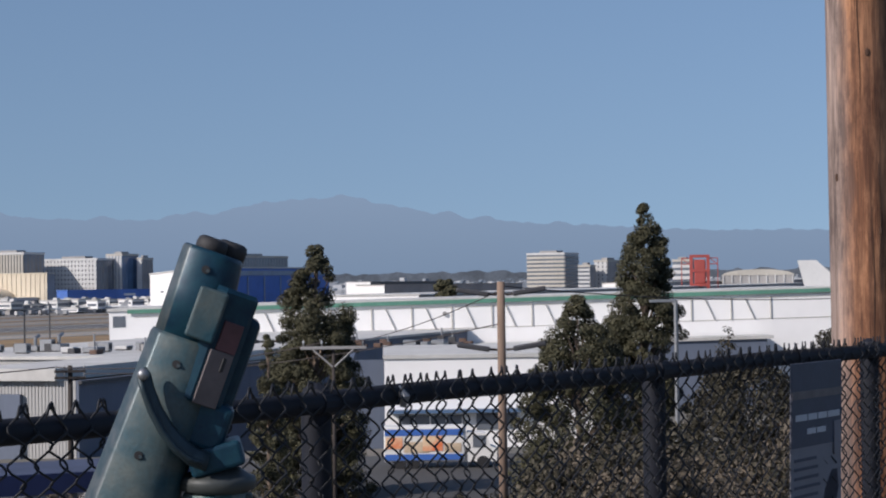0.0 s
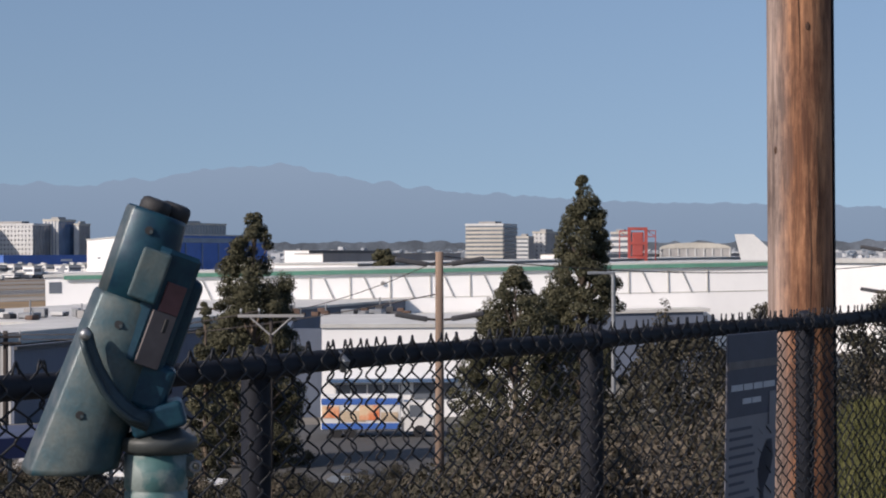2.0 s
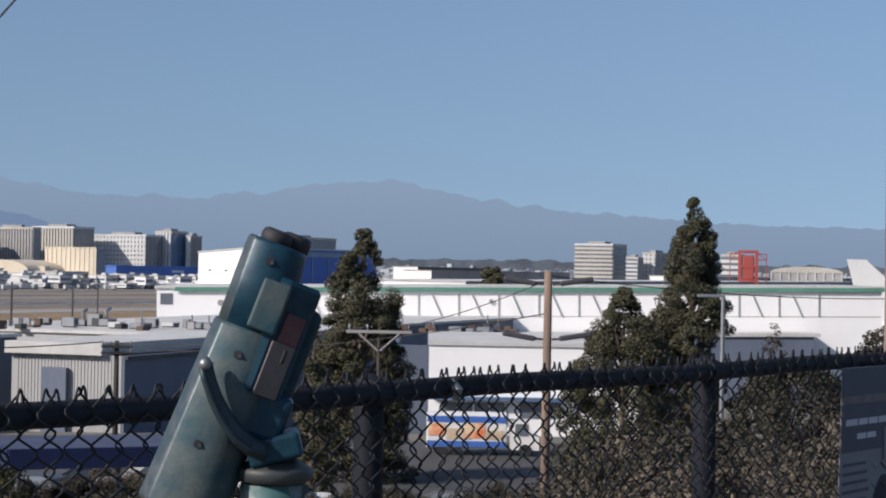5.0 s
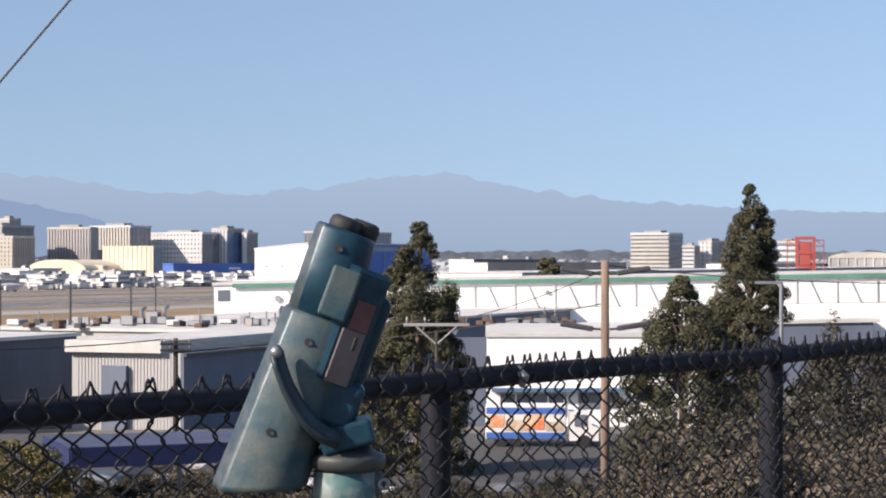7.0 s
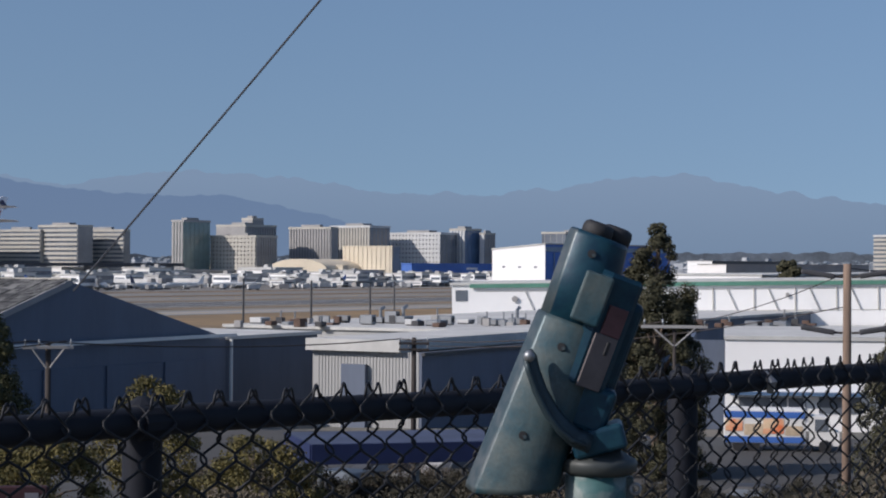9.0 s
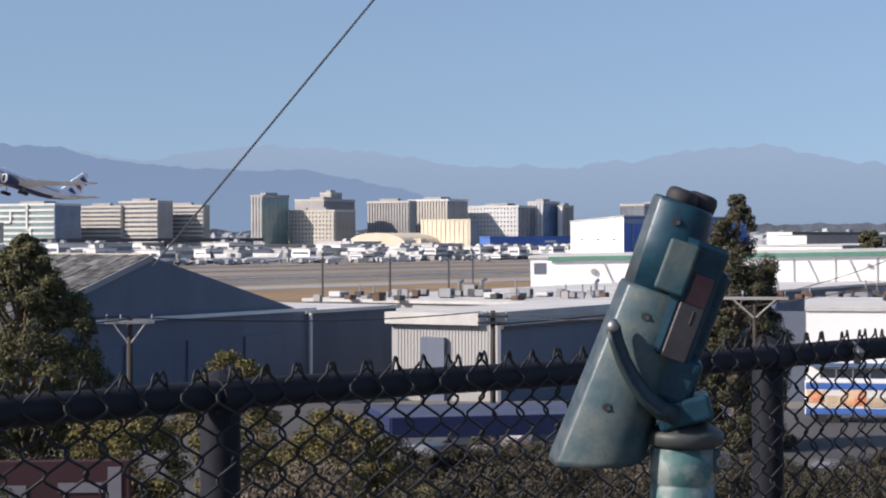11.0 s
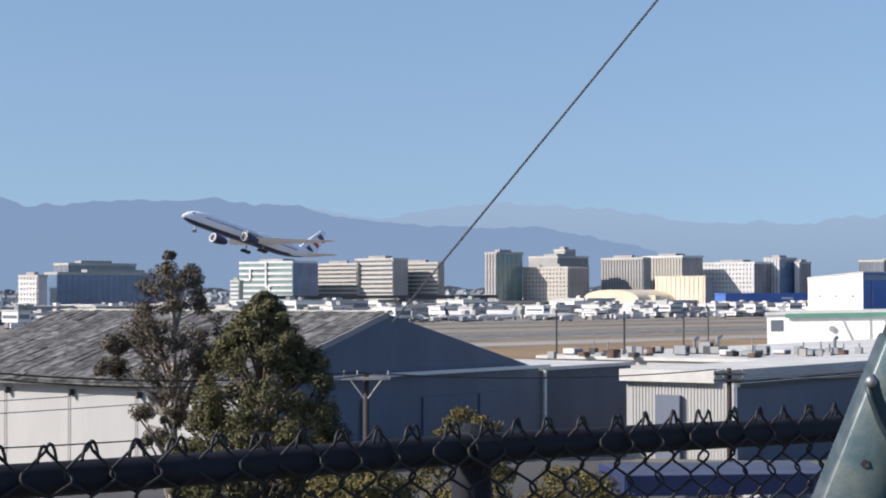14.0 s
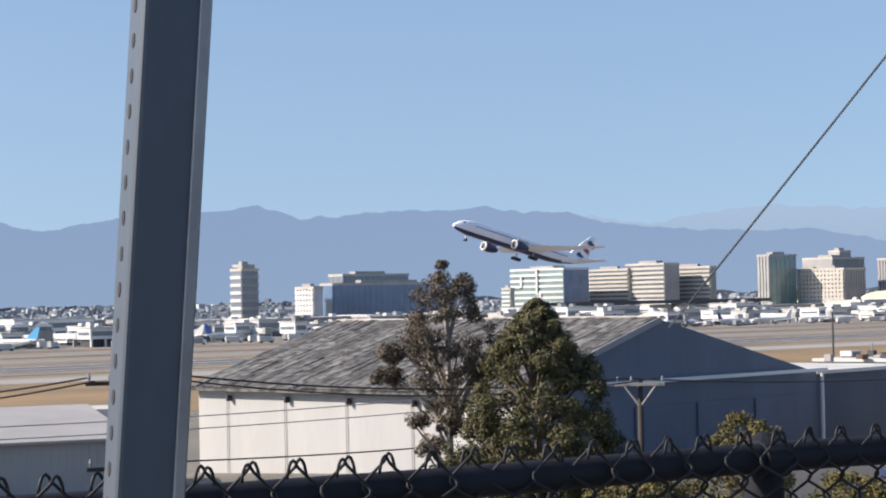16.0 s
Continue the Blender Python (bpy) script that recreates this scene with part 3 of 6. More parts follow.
def terminal(e, n, w, dpt, h, mat_, label="white low terminal building with dark openings below"):
    """A concourse wing: recessed dark ground floor between piers, a pale upper floor with glazing, roof and plant."""
    t = thing("terminal_building", label, "terminal", m=frame_at(grid(e, n, FIELD), EAST))
    lo = h * rng.uniform(0.32, 0.5)
    bm = bmesh.new()
    box(bm, 1.5, w - 1, 2.5, dpt, 0, lo)
    part("ground_floor", bm, rng.choice((M_DARK, M_GREY, M_GLASS)), t)
    bm = bmesh.new()
    box(bm, 0, w, 0, dpt, lo + 0.004, h)
    body = part("upper_floor", bm, mat_, t)
    bm = bmesh.new()
    box(bm, -0.7, w + 0.7, -0.9, dpt + 0.7, h + 0.004, h + 0.7)
    part("roof", bm, M_ROOF_WHITE, t)
    bm = bmesh.new()
    box(bm, 1.0, w - 1, -0.15, -0.004, lo + (h - lo) * 0.3, lo + (h - lo) * 0.72)
    part("window_band", bm, M_GLASS, body)
    bm = bmesh.new()
    box(bm, -0.15, -0.004, 1.0, dpt - 1, lo + (h - lo) * 0.35, lo + (h - lo) * 0.65)
    part("window_band", bm, M_GLASS, body)
    bm = bmesh.new()
    box(bm, -0.5, 0.5, 0.1, 1.1, 0, lo)
    me = mesh_of("pier", bm, mat_)
    for j in range(int(w / 9) + 1 if w > 16 else 0):
        shared("pier", me, t, pose(0.8 + j * 9 * (w - 1.6) / (9 * max(int(w / 9), 1)), 0, 0))
    for j in range(rng.randint(1, 3)):
        x, q = rng.uniform(0.1, 0.8) * w, rng.uniform(2, 6)
        bm = bmesh.new()
        box(bm, x, x + q, dpt * 0.3, dpt * 0.3 + 4, h + 0.7, h + 0.7 + rng.uniform(1.0, 2.6))
        part("roof_plant", bm, rng.choice((M_GREY, M_FAR_WHITE, M_STEEL)), t)


e = 150
while e < 1640:
    w = rng.uniform(12, 34)
    terminal(e, 985 + rng.uniform(-25, 45), w, rng.uniform(14, 30), rng.choice((6, 7.5, 9, 11)), rng.choice((M_WHITE, M_WHITE, M_WHITE_WALL, M_FAR_WHITE)))
    e += w * rng.uniform(0.8, 1.9)
e = 160
while e < 1500:
    w = rng.uniform(7, 19)
    terminal(e, 925 + rng.uniform(-12, 95), w, rng.uniform(8, 18), rng.choice((4.5, 6, 8, 10)), rng.choice((M_WHITE, M_WHITE_WALL)), "small white gate building with dark openings below")
    e += w * rng.uniform(0.7, 1.5)
e = 120
while e < 1640:
    w = rng.uniform(22, 60)
    terminal(e, 1070 + rng.uniform(-15, 60), w, rng.uniform(25, 45), rng.choice((9, 11, 12, 14)), rng.choice((M_WHITE, M_WHITE_WALL, M_FAR_WHITE, M_GREY)))
    e += w * rng.uniform(0.8, 1.35)
e = 100
while e < 1640:
    w = rng.uniform(60, 140)
    terminal(e, 1190 + rng.uniform(0, 60), w, 40, rng.choice((10, 11, 12)), rng.choice((M_GREY, M_STONE, M_GLASS)), "grey multi-storey terminal garage with dark openings")
    e += w * 1.05

# three white vaulted roofs in a row
for az in (-35.75, -35.1, -34.45):
    t = thing("vaulted_hall", "white barrel-vaulted terminal hall with glazed end", "hall", "vaulted halls", m=facing(az, 1090, FIELD))
    bm = bmesh.new()
    arch = [(5.6 * math.cos(a), 4.2 * math.sin(a)) for a in np.linspace(0, math.pi, 13)]
    loft(bm, [[(x, y, 9.0 + z) for x, z in arch] for y in (0, 26)])
    part("vault", bm, M_WHITE, t, smooth=False)
    bm = bmesh.new()
    box(bm, -5.6, 5.6, 0.3, 26, 0, 8.99)
    part("hall_wall", bm, M_GREY, t)
    bm = bmesh.new()
    box(bm, -4.6, 4.6, -0.2, -0.004, 9.0, 11.0)
    part("end_glazing", bm, M_GLASS, t)


def jet_bridge(e, n):
    t = thing("jet_bridge", "white covered jet bridge on a leg", "jet bridge", "jet bridges", m=frame_at(grid(e, n, FIELD), NORTH))
    bm = bmesh.new()
    soft_box(bm, 0, 32, -1.6, 1.6, 4.2, 7.2, 0.3, 1)
    part("tunnel", bm, M_FAR_WHITE, t)
    bm = bmesh.new()
    soft_box(bm, -4, 0, -2.6, 2.6, 3.8, 7.6, 0.4, 1)
    part("cab", bm, M_GREY, t)
    bm = bmesh.new()
    box(bm, 4, 5, -1.2, 1.2, 0, 4.2)
    part("leg", bm, M_GREY, t)


for i in range(28):
    jet_bridge(240 + i * 38 + rng.uniform(-10, 10), 948 + rng.uniform(-8, 18))


def apron_vehicle(e, n, white=True):
    t = thing("service_truck", "white apron service truck" if white else "grey apron service truck", "truck", "apron vehicles", m=frame_at(grid(e, n, FIELD + 0.16), EAST) @ pose(0, 0, 0, 0, 0, rng.uniform(-40, 40)))
    bm = bmesh.new()
    soft_box(bm, 0, 7.5, -1.3, 1.3, 0.7, 3.6, 0.2, 1)
    part("box_body", bm, M_FAR_WHITE if white else M_GREY, t)
    bm = bmesh.new()
    soft_box(bm, 7.6, 9.6, -1.2, 1.2, 0.7, 2.7, 0.3, 1)
    part("cab", bm, M_WHITE, t)
    for x in (1.6, 8.2):
        bm = bmesh.new()
        tube(bm, [(x, -1.3, 0.5), (x, 1.3, 0.5)], 0.5, 8)
        part("axle", bm, M_RUBBER, t)


for i in range(170):
    apron_vehicle(rng.uniform(180, 1500), rng.uniform(887, 990), rng.random() < 0.75)

# elevated people-mover deck behind the terminals
t = thing("elevated_deck", "long dark elevated guideway on columns", "bridge", m=frame_at(grid(960, 1105, FIELD), EAST))
bm = bmesh.new()
box(bm, 0, 255, 0, 14, 15.5, 18)
part("deck", bm, M_DARK, t)
bm = bmesh.new()
box(bm, -1.5, 1.5, 4, 10, 0, 15.5)
me = mesh_of("column", bm, M_GREY)
for i in range(6):
    shared("column", me, t, pose(10 + i * 47, 0, 0))


# ---- aircraft ----
def airliner(label, m, length=70.0, body=M_WHITE, belly=None, tail=M_WHITE, gear=True, group=""):
    """A twin-jet: nose towards +x, span along y, origin under the middle of the body."""
    t = thing("airliner", label, "aeroplane", group, m=m)
    s = length / 74.0
    r = 3.1 * s
    cz = 5.6 * s

    def station(x, rr, z):
        return [(x, rr * math.cos(a), z + rr * math.sin(a)) for a in (k * math.tau / 20 for k in range(20))]

    prof = [(37, 0.15, -0.9), (36.2, 0.9, -0.75), (34.5, 1.75, -0.45), (32, 2.5, -0.2), (28.5, 3.0, -0.02), (24, 3.1, 0), (-14, 3.1, 0), (-20, 2.85, 0.3), (-27, 2.05, 1.0), (-33, 1.1, 1.7), (-36.8, 0.35, 2.2)]
    bm = bmesh.new()
    loft(bm, [station(x * s, rr * s, cz + z * s) for x, rr, z in prof])
    for f in bm.faces:
        if f.calc_center_median().z < cz - 1.5 * s and f.calc_center_median().x > -28 * s:
            f.material_index = 1
    part("fuselage", bm, [body, belly or body], t, smooth=True)
    # wings, swept back and raised
    for side in (1, -1):
        bm = bmesh.new()
        secs = []
        for y, xl, c, z, th in ((0, 9, 15.5, -1.6, 1.7), (10, 3.2, 10.0, -0.9, 1.1), (21, -5.2, 6.2, 0.4, 0.6), (32, -14.2, 2.0, 2.2, 0.22)):
            secs.append([(xl * s, side * y * s, cz + z * s), ((xl - c * 0.35) * s, side * y * s, cz + (z + th * 0.6) * s), ((xl - c) * s, side * y * s, cz + z * s), ((xl - c * 0.4) * s, side * y * s, cz + (z - th * 0.45) * s)])
        loft(bm, secs)
        part("wing", bm, body, t)
        bm = bmesh.new()
        secs = []
        for y, xl, c, z, th in ((0.8, -28, 7, 1.4, 0.6), (10.7, -35.0, 2.4, 2.3, 0.2)):
            secs.append([(xl * s, side * y * s, cz + z * s), ((xl - c * 0.35) * s, side * y * s, cz + (z + th) * s), ((xl - c) * s, side * y * s, cz + z * s), ((xl - c * 0.4) * s, side * y * s, cz + (z - th * 0.3) * s)])
        loft(bm, secs)
        part("tailplane", bm, body, t)
        # engine with its lip and fan
        bm = bmesh.new()
        ex, ey, ez = 9.5, side * 9.6, cz / s - 2.9
        loft(bm, [[(x * s, (ey + rr * math.cos(a)) * s, (ez + rr * math.sin(a)) * s) for a in (k * math.tau / 18 for k in range(18))] for x, rr in ((ex + 3.0, 1.55), (ex + 2.4, 1.85), (ex, 1.95), (ex - 2.5, 1.6), (ex - 4.2, 1.05))], caps=False)
        en = part("engine", bm, belly or M_STONE, t, smooth=True)
        bm = bmesh.new()
        loft(bm, [[(x * s, (ey + rr * math.cos(a)) * s, (ez + rr * math.sin(a)) * s) for a in (k * math.tau / 18 for k in range(18))] for x, rr in ((ex + 2.5, 1.90), (ex + 3.05, 1.80), (ex + 3.1, 1.5), (ex + 2.4, 1.4))], caps=False)
        part("intake_lip", bm, M_WHITE, en, "bare silver intake lip", smooth=True)
        bm = bmesh.new()
        loft(bm, [[(x * s, (ey + rr * math.cos(a)) * s, (ez + rr * math.sin(a)) * s) for a in (k * math.tau / 18 for k in range(18))] for x, rr in ((ex + 2.2, 1.42), (ex + 2.4, 0.4))])
        part("fan", bm, M_DARK, en)
        bm = bmesh.new()
        box(bm, (ex - 4) * s, (ex + 1.5) * s, (ey - 0.2) * s, (ey + 0.2) * s, (ez + 1.6) * s, (ez + 2.6) * s)
        part("pylon", bm, M_STONE, t)
    bm = bmesh.new()
    fin = [[(-24.5 * s, y, cz + 2.2 * s), (-30.5 * s, y * 0.8, cz + 8.4 * s), (-35.2 * s, y * 0.4, cz + 12.6 * s), (-38.2 * s, y * 0.4, cz + 12.6 * s), (-35.4 * s, y, cz + 2.0 * s)] for y in (-0.35 * s, 0.35 * s)]
    loft(bm, fin)
    f = part("fin", bm, tail, t)
    if belly:
        for k in range(3):
            bm = bmesh.new()
            x0, z0 = (-28.5 - 2.6 * k) * s, cz + (3.6 + 3.0 * k) * s
            loft(bm, [[(x0, y, z0), (x0 - 1.6 * s, y, z0 + 1.5 * s), (x0 - 4.4 * s, y, z0 - 0.2 * s), (x0 - 4.2 * s, y, z0 - 1.8 * s)] for y in (-0.42 * s, 0.42 * s)])
            part("tail_stripe", bm, (belly, M_RED, belly)[k], f)
    bm = bmesh.new()
    for y0 in (-1, 1):
        loft(bm, [[(x * s, y0 * yy * s, cz + z * s) for x, yy, z in ((33.9, 1.0, 0.9), (32.4, 1.9, 1.05), (32.2, 1.75, 1.6), (33.2, 0.9, 1.5))], [(x * s, y0 * (yy + 0.12) * s, cz + (z + 0.1) * s) for x, yy, z in ((33.9, 1.0, 0.9), (32.4, 1.9, 1.05), (32.2, 1.75, 1.6), (33.2, 0.9, 1.5))]])
    part("windscreen", bm, M_DARK, t)
    bm = bmesh.new()
    for k in range(40):
        for y0 in (-1, 1):
            x = (27 - k * 1.25) * s
            box(bm, x, x + 0.55 * s, y0 * 3.09 * s - 0.03, y0 * 3.09 * s + 0.03, cz + 0.5 * s, cz + 1.05 * s)
    part("window_row", bm, M_DARK, t)
    if gear:
        for x, y, wr in ((29.5, 0, 0.55), (-2, 5.2, 0.68), (-2, -5.2, 0.68)):
            bm = bmesh.new()
            tube(bm, [(x * s, y * s, cz - 2.4 * s), (x * s, y * s, wr * s)], 0.28 * s, 8)
            g = part("gear_leg", bm, M_STEEL, t)
            for dx in ((0,) if y == 0 else (-1.5, 0, 1.5)):
                bm = bmesh.new()
                tube(bm, [((x + dx) * s, (y - 0.75) * s, wr * s), ((x + dx) * s, (y + 0.75) * s, wr * s)], wr * s, 12)
                part("wheel", bm, M_RUBBER, g)
    return t


M_NAVY = surface("navy_paint", (0.02, 0.03, 0.10), 0.35, 0, 0.1, 0.2, 8, 0.0)
M_PLANE = surface("grey_white_paint", (0.76, 0.79, 0.85), 0.5, 0, 0.05, 0.1, 8, 0.0)
M_SKYBLUE = surface("light_blue_paint", (0.12, 0.42, 0.70), 0.4, 0, 0.1, 0.2, 8, 0.0)
PLANE_D = 800.0
plane_at = pol(-20.75, PLANE_D, high(1.60, PLANE_D) - 5.6)
climb = frame_at(plane_at, -EAST) @ pose(0, 0, 0, 0, -14, 0)
airliner("white and navy twin-jet airliner climbing with gear down", climb, 74.0, M_PLANE, M_NAVY, M_PLANE)

# parked and tail-only aircraft round the field
for az, el, d, turn, ln, tl in ((-6.1, -0.42, 1640, 200, 45, M_WHITE), (-5.35, -0.4, 1660, 170, 45, M_WHITE), (-7.2, -0.42, 1660, 60, 38, M_GREY), (-12.1, -0.6, 1430, 215, 40, M_GREY), (-15.9, -0.66, 1330, 100, 42, M_GREY), (-30.9, -1.0, 1110, 190, 40, M_WHITE), (-17.5, -0.7, 1290, 70, 42, M_BLUE), (-35.7, -1.02, 1030, 186, 46, M_SKYBLUE), (-9.3, 0, 1560, 250, 38, M_BLUE), (-10.9, 0, 1480, 80, 38, M_WHITE), (-13.6, 0, 1385, 240, 40, M_WHITE), (-14.7, 0, 1360, 75, 40, M_NAVY), (-19.2, 0, 1240, 255, 42, M_WHITE), (-24.6, 0, 1160, 70, 42, M_GREY), (-26.8, 0, 1150, 245, 42, M_WHITE), (-29.2, 0, 1125, 80, 42, M_BLUE)):
    airliner("white parked airliner on the apron", Matrix.Translation(pol(az, d, FIELD + 0.2)) @ pose(0, 0, 0, 0, 0, turn), ln, M_WHITE, None, tl, True, "parked airliners")
airliner("white airliner parked behind the warehouse", frame_at(pol(20.3, 430, FIELD + 0.2), (1, 0, 0)), 96, M_WHITE, None, M_WHITE, True)
airliner("white airliner with a yellow fin", frame_at(pol(24.6, 480, FIELD + 0.2), (1, 0, 0)), 90, M_WHITE, None, M_YELLOW, True)


# ---- the gabled hangar below the hill ----
HV, HU = Vector((0.36, 0.933, 0)).normalized(), Vector((-0.933, 0.36, 0)).normalized()
HC = Vector((-46.6, 121.4, FIELD))
t = thing("hangar", "grey-sided gabled hangar with a weathered shingled roof", "hangar", m=frame_at(HC, HV))   # x along the gable end, y along the long wall
EAVE, PEAK, LONG, GW, MIDW = EYE - 6.2 - FIELD, EYE - 1.62 - FIELD, 32.9, 35.2, 15.4
bm = bmesh.new()
loft(bm, [[(0, y, 0), (GW, y, 0), (GW, y, EAVE + 0.13), (MIDW, y, PEAK + 0.13), (0, y, EAVE)] for y in (0, 0.3)])
# gable wall and doors wear the siding with shade in its colour
gable = part("gable_wall", bm, M_SHED, t, "gable wall with its shade painted in as blue-grey")
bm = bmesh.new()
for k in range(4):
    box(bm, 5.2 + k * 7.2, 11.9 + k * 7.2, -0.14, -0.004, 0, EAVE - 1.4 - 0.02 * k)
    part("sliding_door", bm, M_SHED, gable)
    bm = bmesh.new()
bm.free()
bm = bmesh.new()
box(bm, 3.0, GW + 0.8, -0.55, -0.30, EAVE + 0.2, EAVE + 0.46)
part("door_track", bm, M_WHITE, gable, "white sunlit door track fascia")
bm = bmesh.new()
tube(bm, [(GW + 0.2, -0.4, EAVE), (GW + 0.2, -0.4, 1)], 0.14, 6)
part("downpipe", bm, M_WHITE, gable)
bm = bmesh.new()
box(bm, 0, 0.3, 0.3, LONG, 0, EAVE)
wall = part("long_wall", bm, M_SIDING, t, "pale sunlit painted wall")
for k in range(5):
    bm = bmesh.new()
    tube(bm, [(-0.12, 3 + 6.6 * k, 0.5), (-0.12, 3 + 6.6 * k, EAVE - 0.2)], 0.035, 6)
    part("downpipe", bm, M_GREY, wall)
    bm = bmesh.new()
    soft_box(bm, -0.50, -0.02, 2.45 + 6.6 * k, 2.7 + 6.6 * k, EAVE - 0.95, EAVE - 0.5, 0.06, 1)
    part("flood_light", bm, M_DARK, wall)
bm = bmesh.new()
box(bm, 0.3, GW, LONG - 0.3, LONG, 0, EAVE)
box(bm, GW - 0.3, GW, 0.3, LONG - 0.3, 0, EAVE)
part("rear_wall", bm, M_SIDING, t)
# roof slabs, then shingle courses
slope = math.atan2(PEAK - EAVE, MIDW)
for x0, x1, z0, z1, y0, th in ((-0.8, MIDW, EAVE - 0.2, PEAK, 0.303, 0.22), (MIDW, GW + 0.1, PEAK, EAVE, 0.303, 0.12)):
    bm = bmesh.new()
    loft(bm, [[(x0, y, z0), (x1, y, z1), (x1, y, z1 + th), (x0, y, z0 + th)] for y in (y0, LONG + 0.5)])
    part("roof", bm, M_ROOF, t)
bm = bmesh.new()
box(bm, MIDW - 0.3, MIDW + 0.3, -0.3, LONG + 0.5, PEAK + 0.18, PEAK + 0.36)
part("ridge_cap", bm, M_STONE, t)
bm = bmesh.new()
loft(bm, [[(-0.8, y, EAVE - 0.35), (MIDW, y, PEAK - 0.15), (MIDW, y, PEAK + 0.3), (-0.8, y, EAVE + 0.1)] for y in (-0.22, -0.06)])
part("rake_trim", bm, M_GREY, t, "pale weathered rake board")
rng = random.Random(4)
bm = bmesh.new()
box(bm, 0, 1.0, 0, 1.0, 0, 0.07)
me = mesh_of("roofing_sheet", bm, M_ROOF)
run = math.hypot(MIDW + 0.75, PEAK - EAVE + 0.2)
y = -0.05
while y < LONG + 0.3:   # sheets laid in strips up the slope, lapped and uneven
    wide, u = rng.uniform(0.55, 0.95), 0.0
    while u < run - 0.1:
        ln = min(rng.uniform(0.9, 4.0), run - u)
        f = u / run
        m = Matrix.Translation((-0.78 + (MIDW + 0.75) * f, y, EAVE + 0.03 + (PEAK - EAVE + 0.2) * f + rng.uniform(0.0, 0.08))) @ pose(0, 0, 0, rng.uniform(-2.5, 2.5), -math.degrees(slope), 0) @ Matrix.Diagonal((ln - 0.03, wide - 0.04, 1, 1))
        shared("roofing_sheet", me, t, m)
        u += ln
    y += wide

# lean-to continuing past the hangar
t = thing("shed", "flat-roofed metal shed with shade painted in slate blue", "shed", m=frame_at(HC + HV * (GW + 0.05), HV))
bm = bmesh.new()
box(bm, 0, 14.4, 0.2, 22, 0, EAVE - 0.05)
# siding darker again: the shed's shade is painted into the colour
body = part("body", bm, surface("slate_blue_shade_siding", (0.07, 0.088, 0.128), 0.75, 0, 0.15, 0.3, 8, 0.03, stretch=(1, 1, 0.2)), t)
bm = bmesh.new()
box(bm, -0.1, 14.7, -0.1, 22.2, EAVE - 0.04, EAVE + 0.24)
part("roof", bm, M_ROOF_WHITE, t)

# ---- small corrugated shed past the hangar's end ----
t = thing("shed", "low corrugated shed with a pale grey sloping roof", "shed", m=facing(-34.6, 128, FIELD) @ pose(0, 0, 0, 0, 0, 12))
hz = high(-3.75, 128) - FIELD
bm = bmesh.new()
box(bm, -14, 5.6, 0, 12, 0, hz)
b = part("body", bm, M_SIDING, t)
bm = bmesh.new()
loft(bm, [[(x, -0.5, hz - 0.05), (x, 12.4, hz + 1.6), (x, 12.4, hz + 1.75), (x, -0.5, hz + 0.12)] for x in (-14.4, 6.0)])
part("roof", bm, M_GREY, t)
bm = bmesh.new()
box(bm, -0.06, 0.06, -0.05, -0.003, 0, hz - 0.1)
me = mesh_of("corrugation", bm, M_SIDING)
for k in range(38):
    shared("corrugation", me, b, pose(-13.8 + k * 0.5, 0, 0))
t = thing("workshop", "flat pale canopy structure beyond the shed", "building", m=facing(-33.6, 200, FIELD))
hz = high(-2.85, 200) - FIELD
bm = bmesh.new()
box(bm, -8, 3.4, 0, 8, hz - 0.5, hz)
part("roof", bm, M_ROOF_WHITE, t)
for x in (-7.5, -2.6, 0.3, 3.0):
    bm = bmesh.new()
    box(bm, x - 0.25, x + 0.25, 0.2, 0.7, 0, hz - 0.502)
    part("column", bm, M_ROOF_WHITE, t)
bm = bmesh.new()
box(bm, -7.8, 3.2, 5, 7.6, 0, hz - 0.504)
part("body", bm, M_SHED, t)

# ---- low commercial building with corrugated front and rooftop units ----
KB = pol(-6.75, 148, FIELD)
t = thing("warehouse", "low commercial building with corrugated front and white roof edge", "building", m=frame_at(KB, HV))
HB = EYE + 148 * math.tan(radians(-2.62)) - FIELD
WB = on_ray(KB, HU, -9.9)
bm = bmesh.new()
box(bm, 0, 60, 0, 0.4, 0, HB)
# south wall takes the darker siding, shade put into its colour
south = part("wall", bm, M_SHED, t, "grey wall with its shade painted in")
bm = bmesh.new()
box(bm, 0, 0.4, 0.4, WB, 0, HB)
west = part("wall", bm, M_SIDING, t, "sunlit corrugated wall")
bm = bmesh.new()
box(bm, -0.045, -0.004, -0.07, 0.07, 0, HB)
me = mesh_of("corrugation", bm, M_SIDING)
for k in range(int((WB - 0.5) / 0.28)):
    shared("corrugation", me, west, pose(0, 0.3 + k * 0.28, 0))
bm = bmesh.new()
box(bm, -0.5, -0.1, 4.6, 6.7, 0, HB - 1.0)
part("open_door_leaf", bm, M_SHED, west, "dark grey open door leaf")
bm = bmesh.new()
box(bm, 0.41, 60, WB - 0.4, WB, 0, HB)
box(bm, 59.6, 60, 0.41, WB - 0.5, 0, HB)
part("rear_wall", bm, M_SIDING, t)
bm = bmesh.new()
box(bm, -0.6, 60.8, 1.6, WB + 0.3, HB + 0.004, HB + 0.9)
part("roof", bm, M_ROOF_WHITE, t, "white roof with fascia")
bm = bmesh.new()
box(bm, -0.1, 60.0, -0.3, -0.02, HB - 0.25, HB + 0.0)
part("gutter", bm, M_DARK, t)


